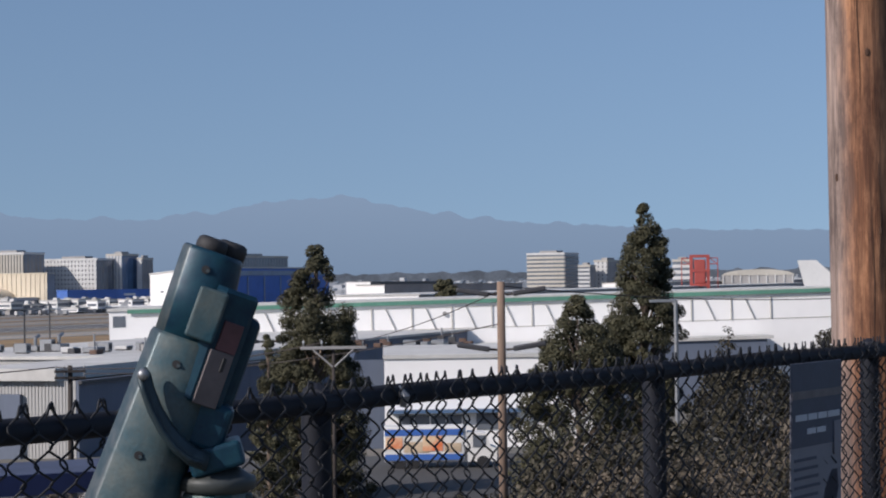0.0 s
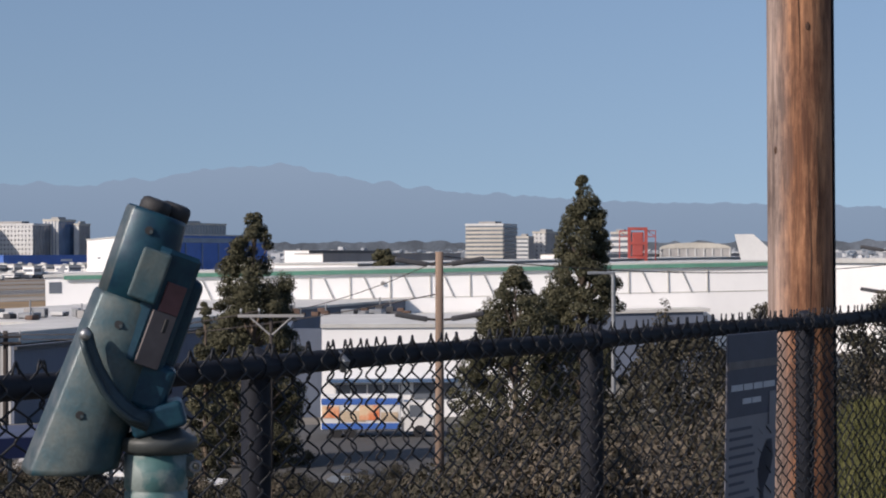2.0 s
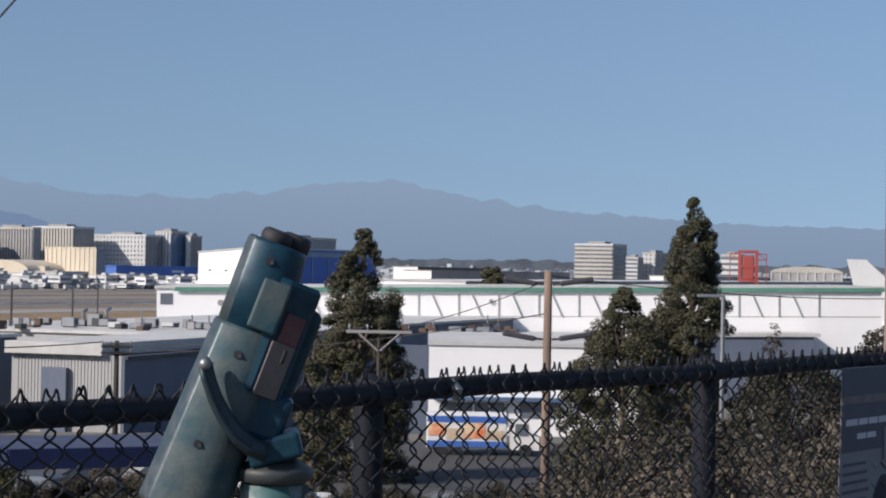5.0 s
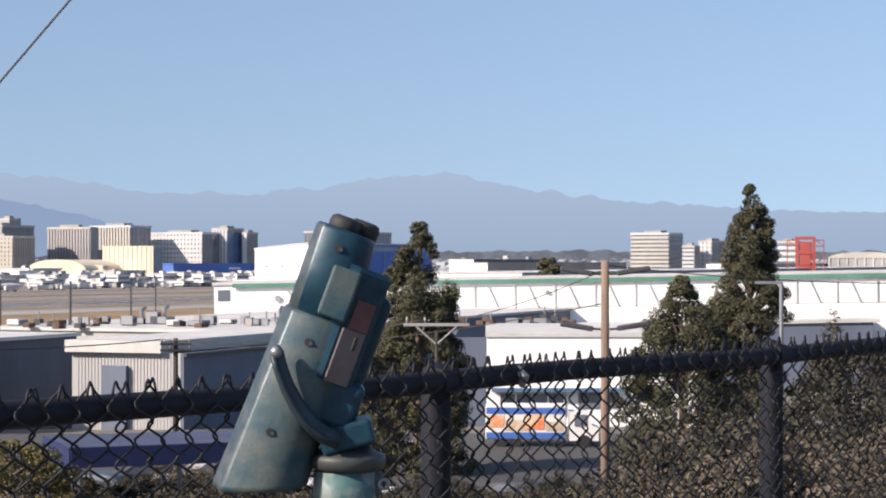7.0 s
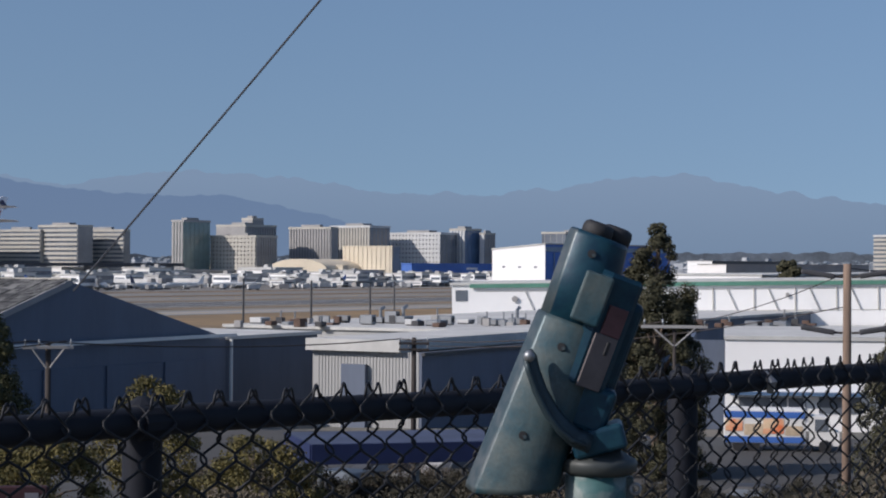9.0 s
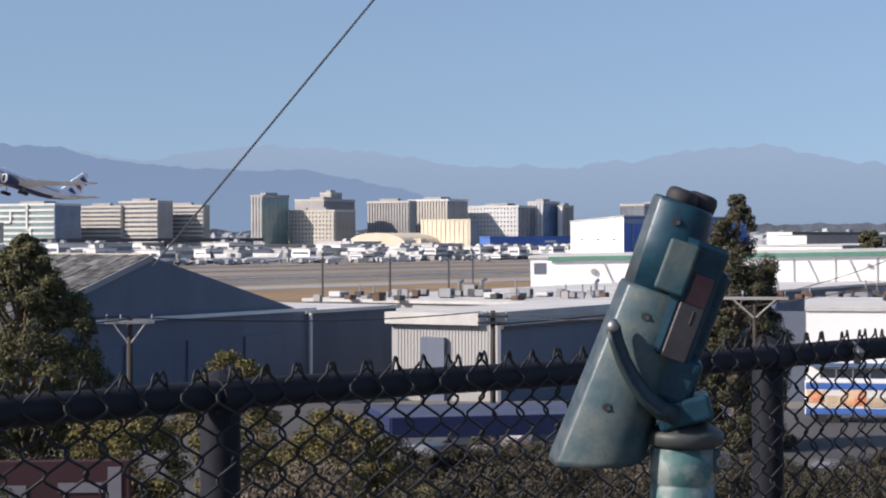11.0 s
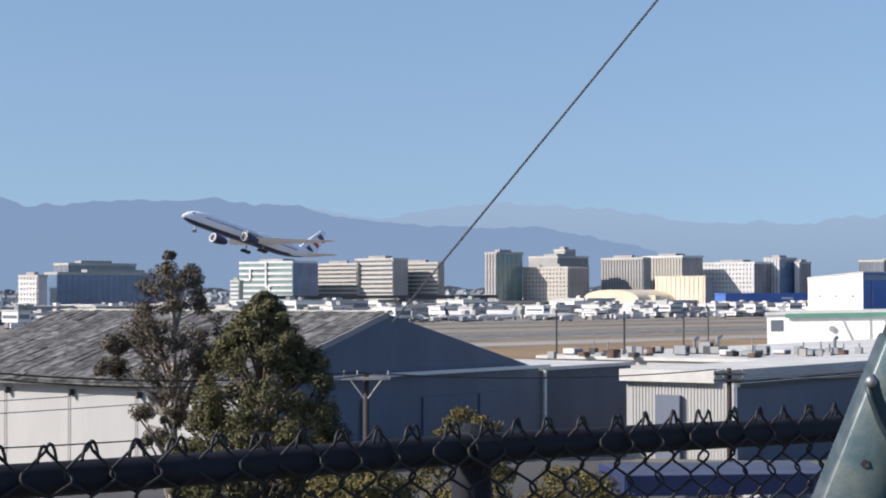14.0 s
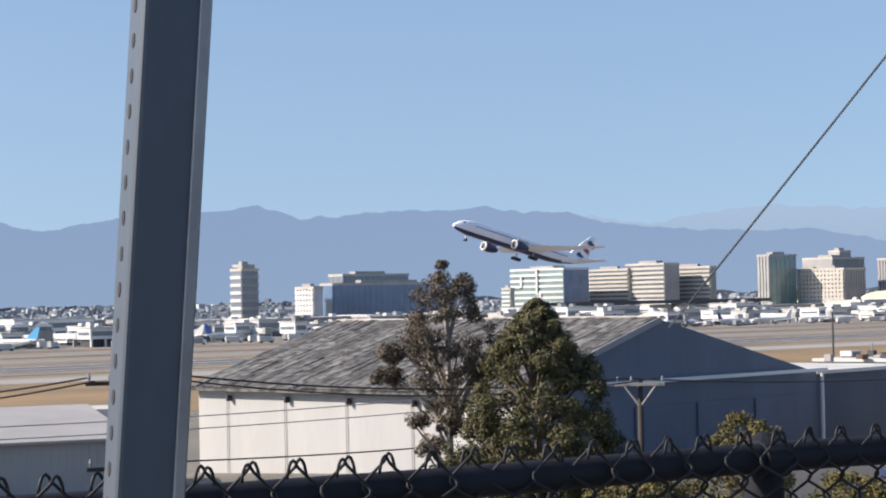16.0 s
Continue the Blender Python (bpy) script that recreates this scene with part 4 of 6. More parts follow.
def roof_unit(p, w, d, h, kind):
    u = thing("rooftop_unit", "grey rooftop air-conditioning unit" if kind else "white rooftop ventilation box", "air conditioner", "rooftop units", m=frame_at(p, HV))
    bm = bmesh.new()
    soft_box(bm, 0, w, 0, d, 0.12, h, 0.05, 1)
    part("casing", bm, M_STEEL if kind else M_FAR_WHITE, u)
    bm = bmesh.new()
    box(bm, 0.1, w - 0.1, 0.1, d - 0.1, 0, 0.12)
    part("curb", bm, M_DARK, u)
    for i in range(4):
        bm = bmesh.new()
        box(bm, w * (0.14 + 0.2 * i), w * (0.24 + 0.2 * i), -0.03, -0.002, h * 0.3, h * 0.8)
        part("grille", bm, M_DARK, u)
    if kind == 2:
        bm = bmesh.new()
        tube(bm, [(w * 0.5, d * 0.5, h), (w * 0.5, d * 0.5, h + 0.9), (w * 0.9, d * 0.5, h + 1.2)], 0.22, 8)
        part("duct", bm, M_STEEL, u)


# ---- the yard of roofs between the buildings and the airfield ----
def flat_shop(label, az0, azk, az1, el, d, west_, south_, roof=M_ROOF_WHITE, name="workshop"):
    k = pol(azk, d, FIELD)
    wl, sl = on_ray(k, HU, az0), on_ray(k, HV, az1)
    h = high(el, d) - FIELD
    t = thing(name, label, "building", m=frame_at(k, HV))
    bm = bmesh.new()
    box(bm, 0, 0.3, 0, wl, 0, h)
    w1 = part("wall", bm, west_, t)
    bm = bmesh.new()
    box(bm, 0.3, sl, 0, 0.3, 0, h)
    s1 = part("wall", bm, south_, t)
    bm = bmesh.new()
    box(bm, 0.3, sl, wl - 0.3, wl, 0, h)
    box(bm, sl - 0.3, sl, 0.3, wl - 0.3, 0, h)
    part("wall", bm, south_, t)
    bm = bmesh.new()
    box(bm, -0.3, sl + 0.3, -0.3, wl + 0.3, h + 0.004, h + 0.35)
    part("roof", bm, roof, t)
    return t, w1, s1, wl, sl, h


# pale west wall; the south wall's shade is in its siding colour
flat_shop("long flat-roofed workshop with a pale roof", -12.4, -4.2, 6.0, -2.06, 215, M_SIDING, M_SHED)
rng = random.Random(17)
for az, w, h, kind in ((-11.4, 2.6, 1.2, 0), (-10.2, 3.2, 0.8, 0), (-8.9, 1.0, 1.4, 1), (-8.2, 1.4, 1.9, 1), (-7.9, 2.6, 1.2, 2), (-7.5, 1.2, 2.4, 1), (-7.25, 2.8, 1.5, 2), (-6.9, 1.5, 1.2, 0), (-6.3, 3.4, 1.1, 1), (-5.9, 1.2, 1.8, 1), (-5.4, 2.2, 0.9, 0), (-4.6, 3.4, 1.2, 1), (-3.9, 2.0, 1.4, 2), (2.9, 2.4, 1.3, 1), (3.7, 2.2, 1.0, 1)):
    p = pol(az, 232 + rng.uniform(-4, 8), high(-2.06, 215) + 0.355)
    roof_unit(p, w * 0.8, 1.6, h * 0.62, kind)

M_RUST = surface("rusty_steel", (0.14, 0.088, 0.065), 0.8, 0.2, 0.4, 1.5, 6, 0.1)
rng = random.Random(23)
for k in range(70):
    az = rng.uniform(-12.2, 5.0)
    w, h = rng.uniform(0.3, 1.7), rng.uniform(0.2, 1.0)
    t = thing("roof_vent", "small weathered vent box on the flat roof", "vent", "roof vents", m=frame_at(pol(az, rng.uniform(219, 246), high(-2.06, 215) + 0.36), HV))
    bm = bmesh.new()
    soft_box(bm, 0, w, 0, 0.9, 0, h, 0.04, 1)
    part("casing", bm, rng.choice((M_RUST, M_DARK, M_STEEL, M_GREY)), t)
    if rng.random() < 0.4:
        bm = bmesh.new()
        tube(bm, [(w / 2, 0.4, h), (w / 2, 0.4, h + rng.uniform(0.3, 1.0))], 0.1, 7)
        part("vent_pipe", bm, M_STEEL, t)

# white-walled shop seen beside the trees
k = pol(1.98, 160, FIELD)
t = thing("workshop", "white-walled flat workshop with a dark side", "building", m=facing(1.98, 160, FIELD))
hh = high(-2.16, 160) - FIELD
bm = bmesh.new()
box(bm, 0, 17, 0, 0.4, 0, hh)
fw = part("wall", bm, M_WHITE_WALL, t, "white sunlit front wall")
bm = bmesh.new()
box(bm, -3.0, 0, 1.2, 1.6, 0, hh - 0.1)
box(bm, -3.0, -2.6, 1.6, 25, 0, hh - 0.1)
part("wall", bm, M_SHED, t)
bm = bmesh.new()
box(bm, -0.1, 17.2, -0.15, 26, hh + 0.004, hh + 0.3)
part("roof", bm, M_ROOF_WHITE, t)
hw = high(-3.62, 160) - FIELD
bm = bmesh.new()
box(bm, 1.0, 6.4, -0.08, -0.003, hw - 2.3, hw - 0.5)
wd = part("window", bm, M_GLASS, fw)
bm = bmesh.new()
for i in range(5):
    box(bm, 1.0 + i * 1.3, 1.12 + i * 1.3, -0.13, -0.085, hw - 2.3, hw - 0.5)
part("frame", bm, M_WHITE, wd)
bm = bmesh.new()
box(bm, 7.4, 10.6, -0.08, -0.003, hw - 1.7, hw - 0.4)
part("window", bm, M_GLASS, fw)
bm = bmesh.new()
box(bm, 0.4, 11, -0.9, -0.01, hw - 0.3, hw)
part("awning", bm, M_GLASS_BLUE, fw, "blue-grey awning over the windows")

# ---- long white warehouse ----
WK = pol(-5.84, 322, FIELD)
WD = Vector((0.999, -0.03, 0)).normalized()
WT = EYE - 3.75 - FIELD
t = thing("cargo_warehouse", "very long white cargo warehouse with a green roof edge", "warehouse", m=frame_at(WK, WD) @ pose(0, 0, 0, 0, -0.98, 0))
WL = on_ray(WK, WD, 14.9)
bm = bmesh.new()
box(bm, 0, WL, 0, 0.5, -3, WT)
fw = part("front_wall", bm, M_WHITE_WALL, t)
bm = bmesh.new()
box(bm, 0, 0.5, 0.5, 40, -3, WT)
part("side_wall", bm, M_WHITE_WALL, t)
bm = bmesh.new()
box(bm, WL - 0.5, WL, 0.5, 40, -3, WT)
box(bm, 0.5, WL - 0.5, 39.5, 40, -3, WT)
part("rear_wall", bm, M_WHITE_WALL, t)
bm = bmesh.new()
box(bm, -0.3, WL + 0.3, -0.3, 40.3, WT + 0.004, WT + 0.45)
part("roof", bm, M_ROOF_WHITE, t)
bm = bmesh.new()
box(bm, 3, WL + 0.35, -0.45, -0.31, WT - 0.45, WT + 0.2)
part("roof_edge", bm, M_GREEN, t, "green roof edge trim")
# slanted grey bars and downpipes on the warehouse front
n = 15
for i in range(n):
    x = 12 + i * (WL - 20) / n
    bm = bmesh.new()
    tube(bm, [(x, -0.2, WT - 1.0), (x + 1.5, -0.2, WT - 4.4)], 0.08, 5)
    part("brace", bm, M_GREY, fw)
    bm = bmesh.new()
    tube(bm, [(x + 4.2, -0.15, WT - 0.8), (x + 4.2, -0.15, WT - 4.4)], 0.08, 5)
    part("downpipe", bm, M_STONE, fw)
bm = bmesh.new()
box(bm, 0.6, 2.6, -0.06, -0.003, WT - 2.6, WT - 0.8)
part("window", bm, M_GLASS, fw)
for x, z, q in ((10.3, WT - 2.3, 0.5), (WL * 0.46, WT - 2.0, 0.35), (WL * 0.72, WT - 1.9, 0.4)):   # round wall fans
    bm = bmesh.new()
    tube(bm, [(x, -0.35, z), (x, -0.01, z)], q, 12)
    part("wall_fan", bm, M_GREY, fw)
for z in (WT - 4.5, WT - 1.05):
    bm = bmesh.new()
    box(bm, 4, WL - 0.2, -0.06, -0.003, z, z + 0.1)
    part("wall_rail", bm, M_STONE, fw)
bm = bmesh.new()
box(bm, -1.2, WL * 0.9, -9.0, -0.6, WT - 7.4, WT - 6.9)
lean = part("low_canopy", bm, M_ROOF_WHITE, t, "pale low annex roof along the front")
bm = bmesh.new()
box(bm, -1.0, WL * 0.9 - 1, -8.6, -0.7, -3, WT - 7.41)
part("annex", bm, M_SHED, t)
flat_shop("white roofs of further cargo sheds", -0.5, 3.0, 14.5, -0.33, 560, M_WHITE_WALL, M_GREY, name="cargo_shed")
t = thing("cargo_shed", "large white cargo hall with dark lettering bars", "building", m=facing(17.0, 400, FIELD))
hs = high(-0.30, 400) - FIELD
bm = bmesh.new()
box(bm, -6, 60, 0, 30, 0, hs)
w1 = part("body", bm, M_WHITE_WALL, t)
bm = bmesh.new()
box(bm, -6.6, 60.6, -0.6, 30.6, hs + 0.004, hs + 0.9)
part("roof", bm, M_ROOF_WHITE, t)
for i in range(9):
    bm = bmesh.new()
    box(bm, 12 + i * 2.1, 13.5 + i * 2.1, -0.2, -0.003, hs - 3.9, hs - 2.9)
    part("lettering_bar", bm, M_GREY, w1)
flat_shop("grey-roofed freight shed beyond the warehouse", 1.2, 2.0, 6.0, -0.02, 900, M_WHITE_WALL, M_GREY, roof=M_GREY, name="freight_shed")
flat_shop("low dark cargo hall with flat roof", 0.9, 1.6, 3.9, 0.08, 1250, M_WHITE_WALL, M_DARK, roof=M_GREY, name="freight_shed")
flat_shop("white freight sheds and yards", 8.3, 9.0, 14.0, -0.05, 1100, M_WHITE_WALL, M_GREY, roof=M_STONE, name="freight_shed")

# red steel gantry
t = thing("gantry", "red steel gantry structure", "crane", m=facing(11.1, 1000, FIELD))
gh = high(0.72, 1000) - FIELD
for x in (-4.2, 4.2):
    for y in (0, 7):
        bm = bmesh.new()
        box(bm, x - 0.8, x + 0.8, y - 0.8, y + 0.8, 0, gh)
        part("leg", bm, M_RED, t)
for z in (gh - 1.2, gh * 0.74, gh * 0.52):
    bm = bmesh.new()
    box(bm, -5, 5, -0.9, 7.9, z, z + 1.4)
    part("beam", bm, M_RED, t)
bm = bmesh.new()
soft_box(bm, -2.6, 3.0, -0.6, 6, gh * 0.56, gh * 0.93, 0.4, 1)
part("machine_house", bm, M_RED, t)
for x0, x1 in ((-9.0, -5.0), (5.0, 9.0)):   # light lattice wings
    bm = bmesh.new()
    tube(bm, [(x0, 0, gh - 1.5), (x1, 0, gh - 1.5)], 0.25, 5)
    tube(bm, [(x0, 0, gh - 4.5), (x1, 0, gh - 4.5)], 0.25, 5)
    tube(bm, [(x0, 0, gh - 1.5), (x1, 0, gh - 4.5)], 0.2, 5)
    tube(bm, [(x0 if x0 < 0 else x1, 0, gh - 1.5), (x0 if x0 < 0 else x1, 0, gh * 0.45)], 0.25, 5)
    part("truss_bay", bm, M_RED, t)

# pale domed hall behind it
t = thing("domed_hall", "pale grey hall with a low curved roof", "hall", m=facing(12.75, 1400, FIELD))
bm = bmesh.new()
hz = high(0.12, 1400) - FIELD
arch = [(25 * math.cos(a), hz + 4.2 * math.sin(a)) for a in np.linspace(0, math.pi, 17)]
loft(bm, [[(x, y, z) for x, z in arch] for y in (0, 40)])
part("curved_roof", bm, M_STONE, t)
bm = bmesh.new()
box(bm, -25, 25, 0.4, 40, 0, hz - 0.01)
part("hall_wall", bm, M_GREY, t)
bm = bmesh.new()
box(bm, -0.4, 0.4, -0.3, 0.39, 0, hz - 0.02)
me = mesh_of("column", bm, M_FAR_WHITE)
for k in range(9):
    shared("column", me, t, pose(-24 + k * 6, 0, 0))


# ---- poles, lamps and wires ----
def wire(a, b, sag, r, mat_=None, label="dark overhead wire between poles", name="overhead_wire", n=16):
    a, b = Vector(a), Vector(b)
    bm = bmesh.new()
    tube(bm, [a.lerp(b, i / n) - Vector((0, 0, 4 * sag * (i / n) * (1 - i / n))) for i in range(n + 1)], r, 5)
    return solid(name, bm, mat_ or M_POLE_DARK, label, "wire")


def utility_pole(az, d, el, r, mat_, label, arms=((0.0, 1.1),), vee=True, pale=False):
    p = pol(az, d)
    g = ground_level(p.x, p.y)
    top = high(el, d)
    t = thing("utility_pole", label, "utility pole", "utility poles", m=facing(az, d, g))
    h = top - g
    bm = bmesh.new()
    tube(bm, [(0, 0, -0.5), (0, 0, h * 0.5), (0, 0, h)], [r * 1.15, r, r * 0.85], 12)
    part("pole", bm, mat_, t, smooth=True)
    for drop, half in arms:
        bm = bmesh.new()
        soft_box(bm, -half, half, -r - 0.14, -r - 0.02, h - drop - 0.16, h - drop - 0.02, 0.01, 1)
        c = part("crossarm", bm, M_GREY if pale else mat_, t)
        for x in (-half * 0.9, -half * 0.35, half * 0.9):
            bm = bmesh.new()
            tube(bm, [(x, -r - 0.08, h - drop - 0.02), (x, -r - 0.08, h - drop + 0.12), (x, -r - 0.08, h - drop + 0.26)], [0.03, 0.055, 0.03], 8)
            part("insulator", bm, M_STEEL, c)
        if vee:
            for sx in (-1, 1):
                bm = bmesh.new()
                tube(bm, [(sx * half * 0.62, -r - 0.1, h - drop - 0.16), (sx * r * 0.5, -r - 0.1, h - drop - 0.95)], 0.045, 6)
                part("brace", bm, M_GREY if pale else mat_, c)
    return t, h


def flood_pole(az, d, el, r, mat_, label, drops=(0.0, 2.2), half=1.6):
    p = pol(az, d)
    g = ground_level(p.x, p.y)
    t = thing("floodlight_pole", label, "lamp pole", m=facing(az, d, g))
    h = high(el, d) - g
    bm = bmesh.new()
    tube(bm, [(0, 0, -0.5), (0, 0, h * 0.5), (0, 0, h)], [r * 1.1, r, r * 0.9], 12)
    part("pole", bm, mat_, t, smooth=True)
    for drop in drops:
        for sx in (-1, 1):
            bm = bmesh.new()
            tube(bm, [(sx * r, -0.05, h - drop - 0.25), (sx * (r + 0.35), -0.1, h - drop - 0.22)], 0.05, 6)
            a = part("lamp_arm", bm, M_POLE_DARK, t)
            bm = bmesh.new()
            soft_box(bm, 0, half - 0.35, -0.22, 0.12, -0.10, 0.12, 0.06, 2, Matrix.Translation((sx * (r + 0.3), -0.1, h - drop - 0.22)) @ pose(0, 0, 0, 0, -9 if sx > 0 else 189, 0))
            part("lamp_head", bm, M_DARK, a)
    return t, h


flood_pole(5.40, 83, 0.03, 0.19, M_POLE, "brown wooden pole with four floodlights", (0.3, 2.6), 1.75)
flood_pole(18.27, 120, 0.26, 0.16, M_POLE_DARK, "slim dark pole with four floodlights", (0.2, 2.7), 1.7)
utility_pole(-6.98, 117, -2.18, 0.17, M_POLE_DARK, "dark wooden utility pole with short crossarms", ((0.25, 0.9), (0.62, 0.9)), False)
utility_pole(-17.43, 85, -2.38, 0.14, M_POLE_DARK, "dark wooden utility pole with a pale crossarm", ((0.05, 1.05),), True, True)
utility_pole(0.53, 90, -1.72, 0.09, M_POLE_DARK, "grey utility pole with a braced crossarm", ((0.05, 1.5),), True, True)
# small mast in front of the tall conifer
p = pol(10.42, 100)
t = thing("lamp_pole", "thin grey lamp pole with a side arm", "lamp pole", m=facing(10.42, 100, ground_level(p.x, p.y)))
h = high(-0.58, 100) - ground_level(p.x, p.y)
bm = bmesh.new()
tube(bm, [(0, 0, -0.5), (0, 0, h)], [0.14, 0.1], 8)
part("pole", bm, M_STEEL, t)
bm = bmesh.new()
soft_box(bm, -1.3, 0.05, -0.1, 0.1, h - 0.1, h + 0.06, 0.03, 1)
part("arm", bm, M_STEEL, t)
# tall thin masts out on the field edge
for az, d, el, r in ((-8.25, 330, -0.62, 0.14), (-9.95, 330, -0.55, 0.16), (-7.55, 360, -0.55, 0.12), (-11.9, 330, -0.5, 0.15)):
    bm = bmesh.new()
    tube(bm, [(0, 0, 0), (0, 0, high(el, d) - FIELD)], [r * 1.3, r], 8)
    solid("light_mast", bm, M_DARK, "thin dark mast at the edge of the field", "mast", "field masts", m=Matrix.Translation(pol(az, d, FIELD)))

utility_pole(-32.3, 66, -1.95, 0.14, M_POLE_DARK, "dark wooden utility pole with two crossarms", ((0.1, 1.2), (2.9, 1.2)), False)
wire(pol(-39, 62, high(-2.5, 62)), pol(-33.3, 66, high(-1.95, 66)), 0.1, 0.03)
wire(pol(-31.3, 66, high(-1.85, 66)), pol(-17.9, 85, high(-2.3, 85)), 0.5, 0.035)
wire(pol(-39, 62, high(-2.75, 62)), pol(-33.1, 66, high(-2.05, 66)), 0.1, 0.03)
wire(pol(-31.3, 66, high(-4.4, 66)), pol(-24.0, 80, high(-4.2, 80)), 0.05, 0.03)
wire(pol(-31.5, 66, high(-1.95, 66)), pol(-16.9, 85, high(-2.3, 85)), 0.7, 0.03)
wire(pol(-17.9, 85, high(-2.3, 85)), pol(-7.4, 117, high(-2.22, 117)), 0.35, 0.035)
wire(pol(-7.4, 117, high(-2.22, 117)), pol(0.2, 90, high(-1.66, 90)), 0.5, 0.03)
wire(pol(-6.6, 117, high(-2.42, 117)), pol(5.3, 83, high(-1.2, 83)), 0.6, 0.025)
wire(pol(1.2, 90, high(-1.66, 90)), pol(5.3, 83, high(-0.25, 83)), 0.2, 0.02)
wire(pol(5.5, 83, high(-0.1, 83)), pol(18.2, 120, high(-0.35, 120)), 0.6, 0.025)
for dz in (0, 0.35):
    wire(pol(-40, 90, high(-3.3 - dz, 90)), pol(-23, 120, high(-2.75 - dz, 120)), 0.2, 0.03, M_GREY, "thin grey cable along the hangar")
# taut cable slanting overhead
wire(pol(-6.346, 11.1, high(11.7, 11.1)), pol(-16.824, 13.0, high(-0.867, 13.0)), 0.01, 0.0072, M_CABLE, "twisted dark steel guy cable slanting down", "guy_cable")


# ---- trees ----
def leaves_mesh(name, clumps, per, size, mat_, seed, squash=0.8, thick=1.0):
    """Crown of small bent leaves gathered in clumps: (centre, radius)."""
    rg = np.random.default_rng(seed)
    verts, faces = [], []
    cs = np.array([c for c, r in clumps for _ in range(per)])
    rs = np.array([r for c, r in clumps for _ in range(per)])
    k = len(cs)
    v = rg.normal(size=(k, 3))
    v /= np.linalg.norm(v, axis=1)[:, None]
    p = cs + v * (rs * rg.uniform(0.25, 1.0, k) ** 0.5)[:, None] * np.array([1, 1, squash])
    face = v + 0.55 * rg.normal(size=(k, 3)) + np.array([0, 0, 0.25])   # leaves lie over their clump, each a little turned
    a = np.cross(face, rg.normal(size=(k, 3)))
    a /= np.linalg.norm(a, axis=1)[:, None] + 1e-9
    b = np.cross(a, face)
    b /= np.linalg.norm(b, axis=1)[:, None] + 1e-9
    s = (size * rg.uniform(0.6, 1.4, k))[:, None]
    quad = np.stack([p - a * s, p - b * s * 0.45 * thick, p + a * s, p + b * s * 0.45 * thick], 1).reshape(-1, 3)
    me = bpy.data.meshes.new(name)
    me.from_pydata(quad.tolist(), [], np.arange(4 * k).reshape(-1, 4).tolist())
    me.materials.append(mat_)
    return me


def tree(label, az, d, el_top, profile, clump_r, per, leaf, mat_, bark, seed, lean=0.0, count=130, base=None, gaps=0.0, boughs=(), girth=1.0):
    """profile: half-width in metres at shares of the height, lowest first."""
    rg = random.Random(seed)
    p = pol(az, d)
    g = ground_level(p.x, p.y) if base is None else base
    h = high(el_top, d) - g
    t = thing("tree", label, "tree", m=Matrix.Translation((p.x, p.y, g)))
    hs_, ws_ = [q[0] for q in profile], [q[1] * girth for q in profile]
    wmax = max(ws_)
    clumps, tips, tries = [], [], 0
    while len(clumps) < count and tries < count * 40:
        tries += 1
        f = rg.uniform(hs_[0], 1.0)
        half = float(np.interp(f, hs_, ws_))
        if rg.random() > (0.12 + 0.88 * half / wmax):
            continue
        z = f * h
        a = rg.uniform(0, math.tau)
        knob = noise.noise((math.cos(a) * 1.3 + seed, math.sin(a) * 1.3, z * 0.55))
        if gaps and knob < -0.25 + gaps * (rg.random() - 0.5):
            continue
        cr = clump_r * rg.uniform(0.6, 1.2) * min(1.0, 0.45 + 0.55 * half / (wmax * 0.6))
        rr = max(half * (1.0 + 0.22 * knob) - cr * 0.55, 0) * math.sqrt(rg.uniform(0.3, 1.0))
        c = Vector((rr * math.cos(a) + lean * f, rr * math.sin(a), min(z, h - cr * 0.75)))
        clumps.append((c, cr))
        tips.append(c)
    for bx, f, spread, n in boughs:   # side boughs: offset across the view, share of the height
        for j in range(n):
            c = Vector((bx + rg.gauss(0, spread), rg.gauss(0, 0.5), f * h + rg.gauss(0, spread * 0.6)))
            clumps.append((c, clump_r * rg.uniform(0.55, 0.95)))
            tips.append(c)
    shared("crown", leaves_mesh("crown", clumps, per, leaf, mat_, seed), t)
    bm = bmesh.new()
    r0 = max(0.12, h * 0.014)
    tube(bm, [(0, 0, -0.6), (lean * 0.3, 0, h * 0.3), (lean * 0.6, 0, h * 0.6), (lean, 0, h * 0.93)], [r0 * 1.3, r0, r0 * 0.6, r0 * 0.15], 9)
    tr = part("trunk", bm, bark, t, smooth=True)
    for c in tips[::6]:
        bm = bmesh.new()
        z0 = max(c.z - 0.10 * h, 0.1 * h)
        a = Vector((lean * z0 / h, 0, z0))
        tube(bm, [a, a.lerp(c, 0.5) + Vector((0, 0, 0.1)), c], [r0 * 0.35, r0 * 0.22, r0 * 0.08], 5)
        part("limb", bm, bark, tr)
    return t


tree("dark columnar conifer with clumped foliage", 0.02, 112, 1.17, ((0.2, 2.3), (0.58, 2.55), (0.667, 2.35), (0.743, 2.1), (0.83, 1.95), (0.867, 1.55), (0.905, 1.2), (0.933, 1.05), (0.971, 0.55), (1.0, 0.2)), 0.62, 300, 0.08, L_PINE, M_BARK, 31, count=430, base=FIELD, gaps=0.1, girth=1.22)
tree("tall slender conifer with stacked clumps", 9.52, 116, 2.24, ((0.2, 2.3), (0.54, 2.4), (0.67, 2.15), (0.754, 1.9), (0.784, 1.2), (0.842, 1.45), (0.90, 1.15), (0.965, 0.6), (1.0, 0.2)), 0.60, 300, 0.08, L_PINE, M_BARK, 32, count=420, base=FIELD, gaps=0.1, girth=1.16)
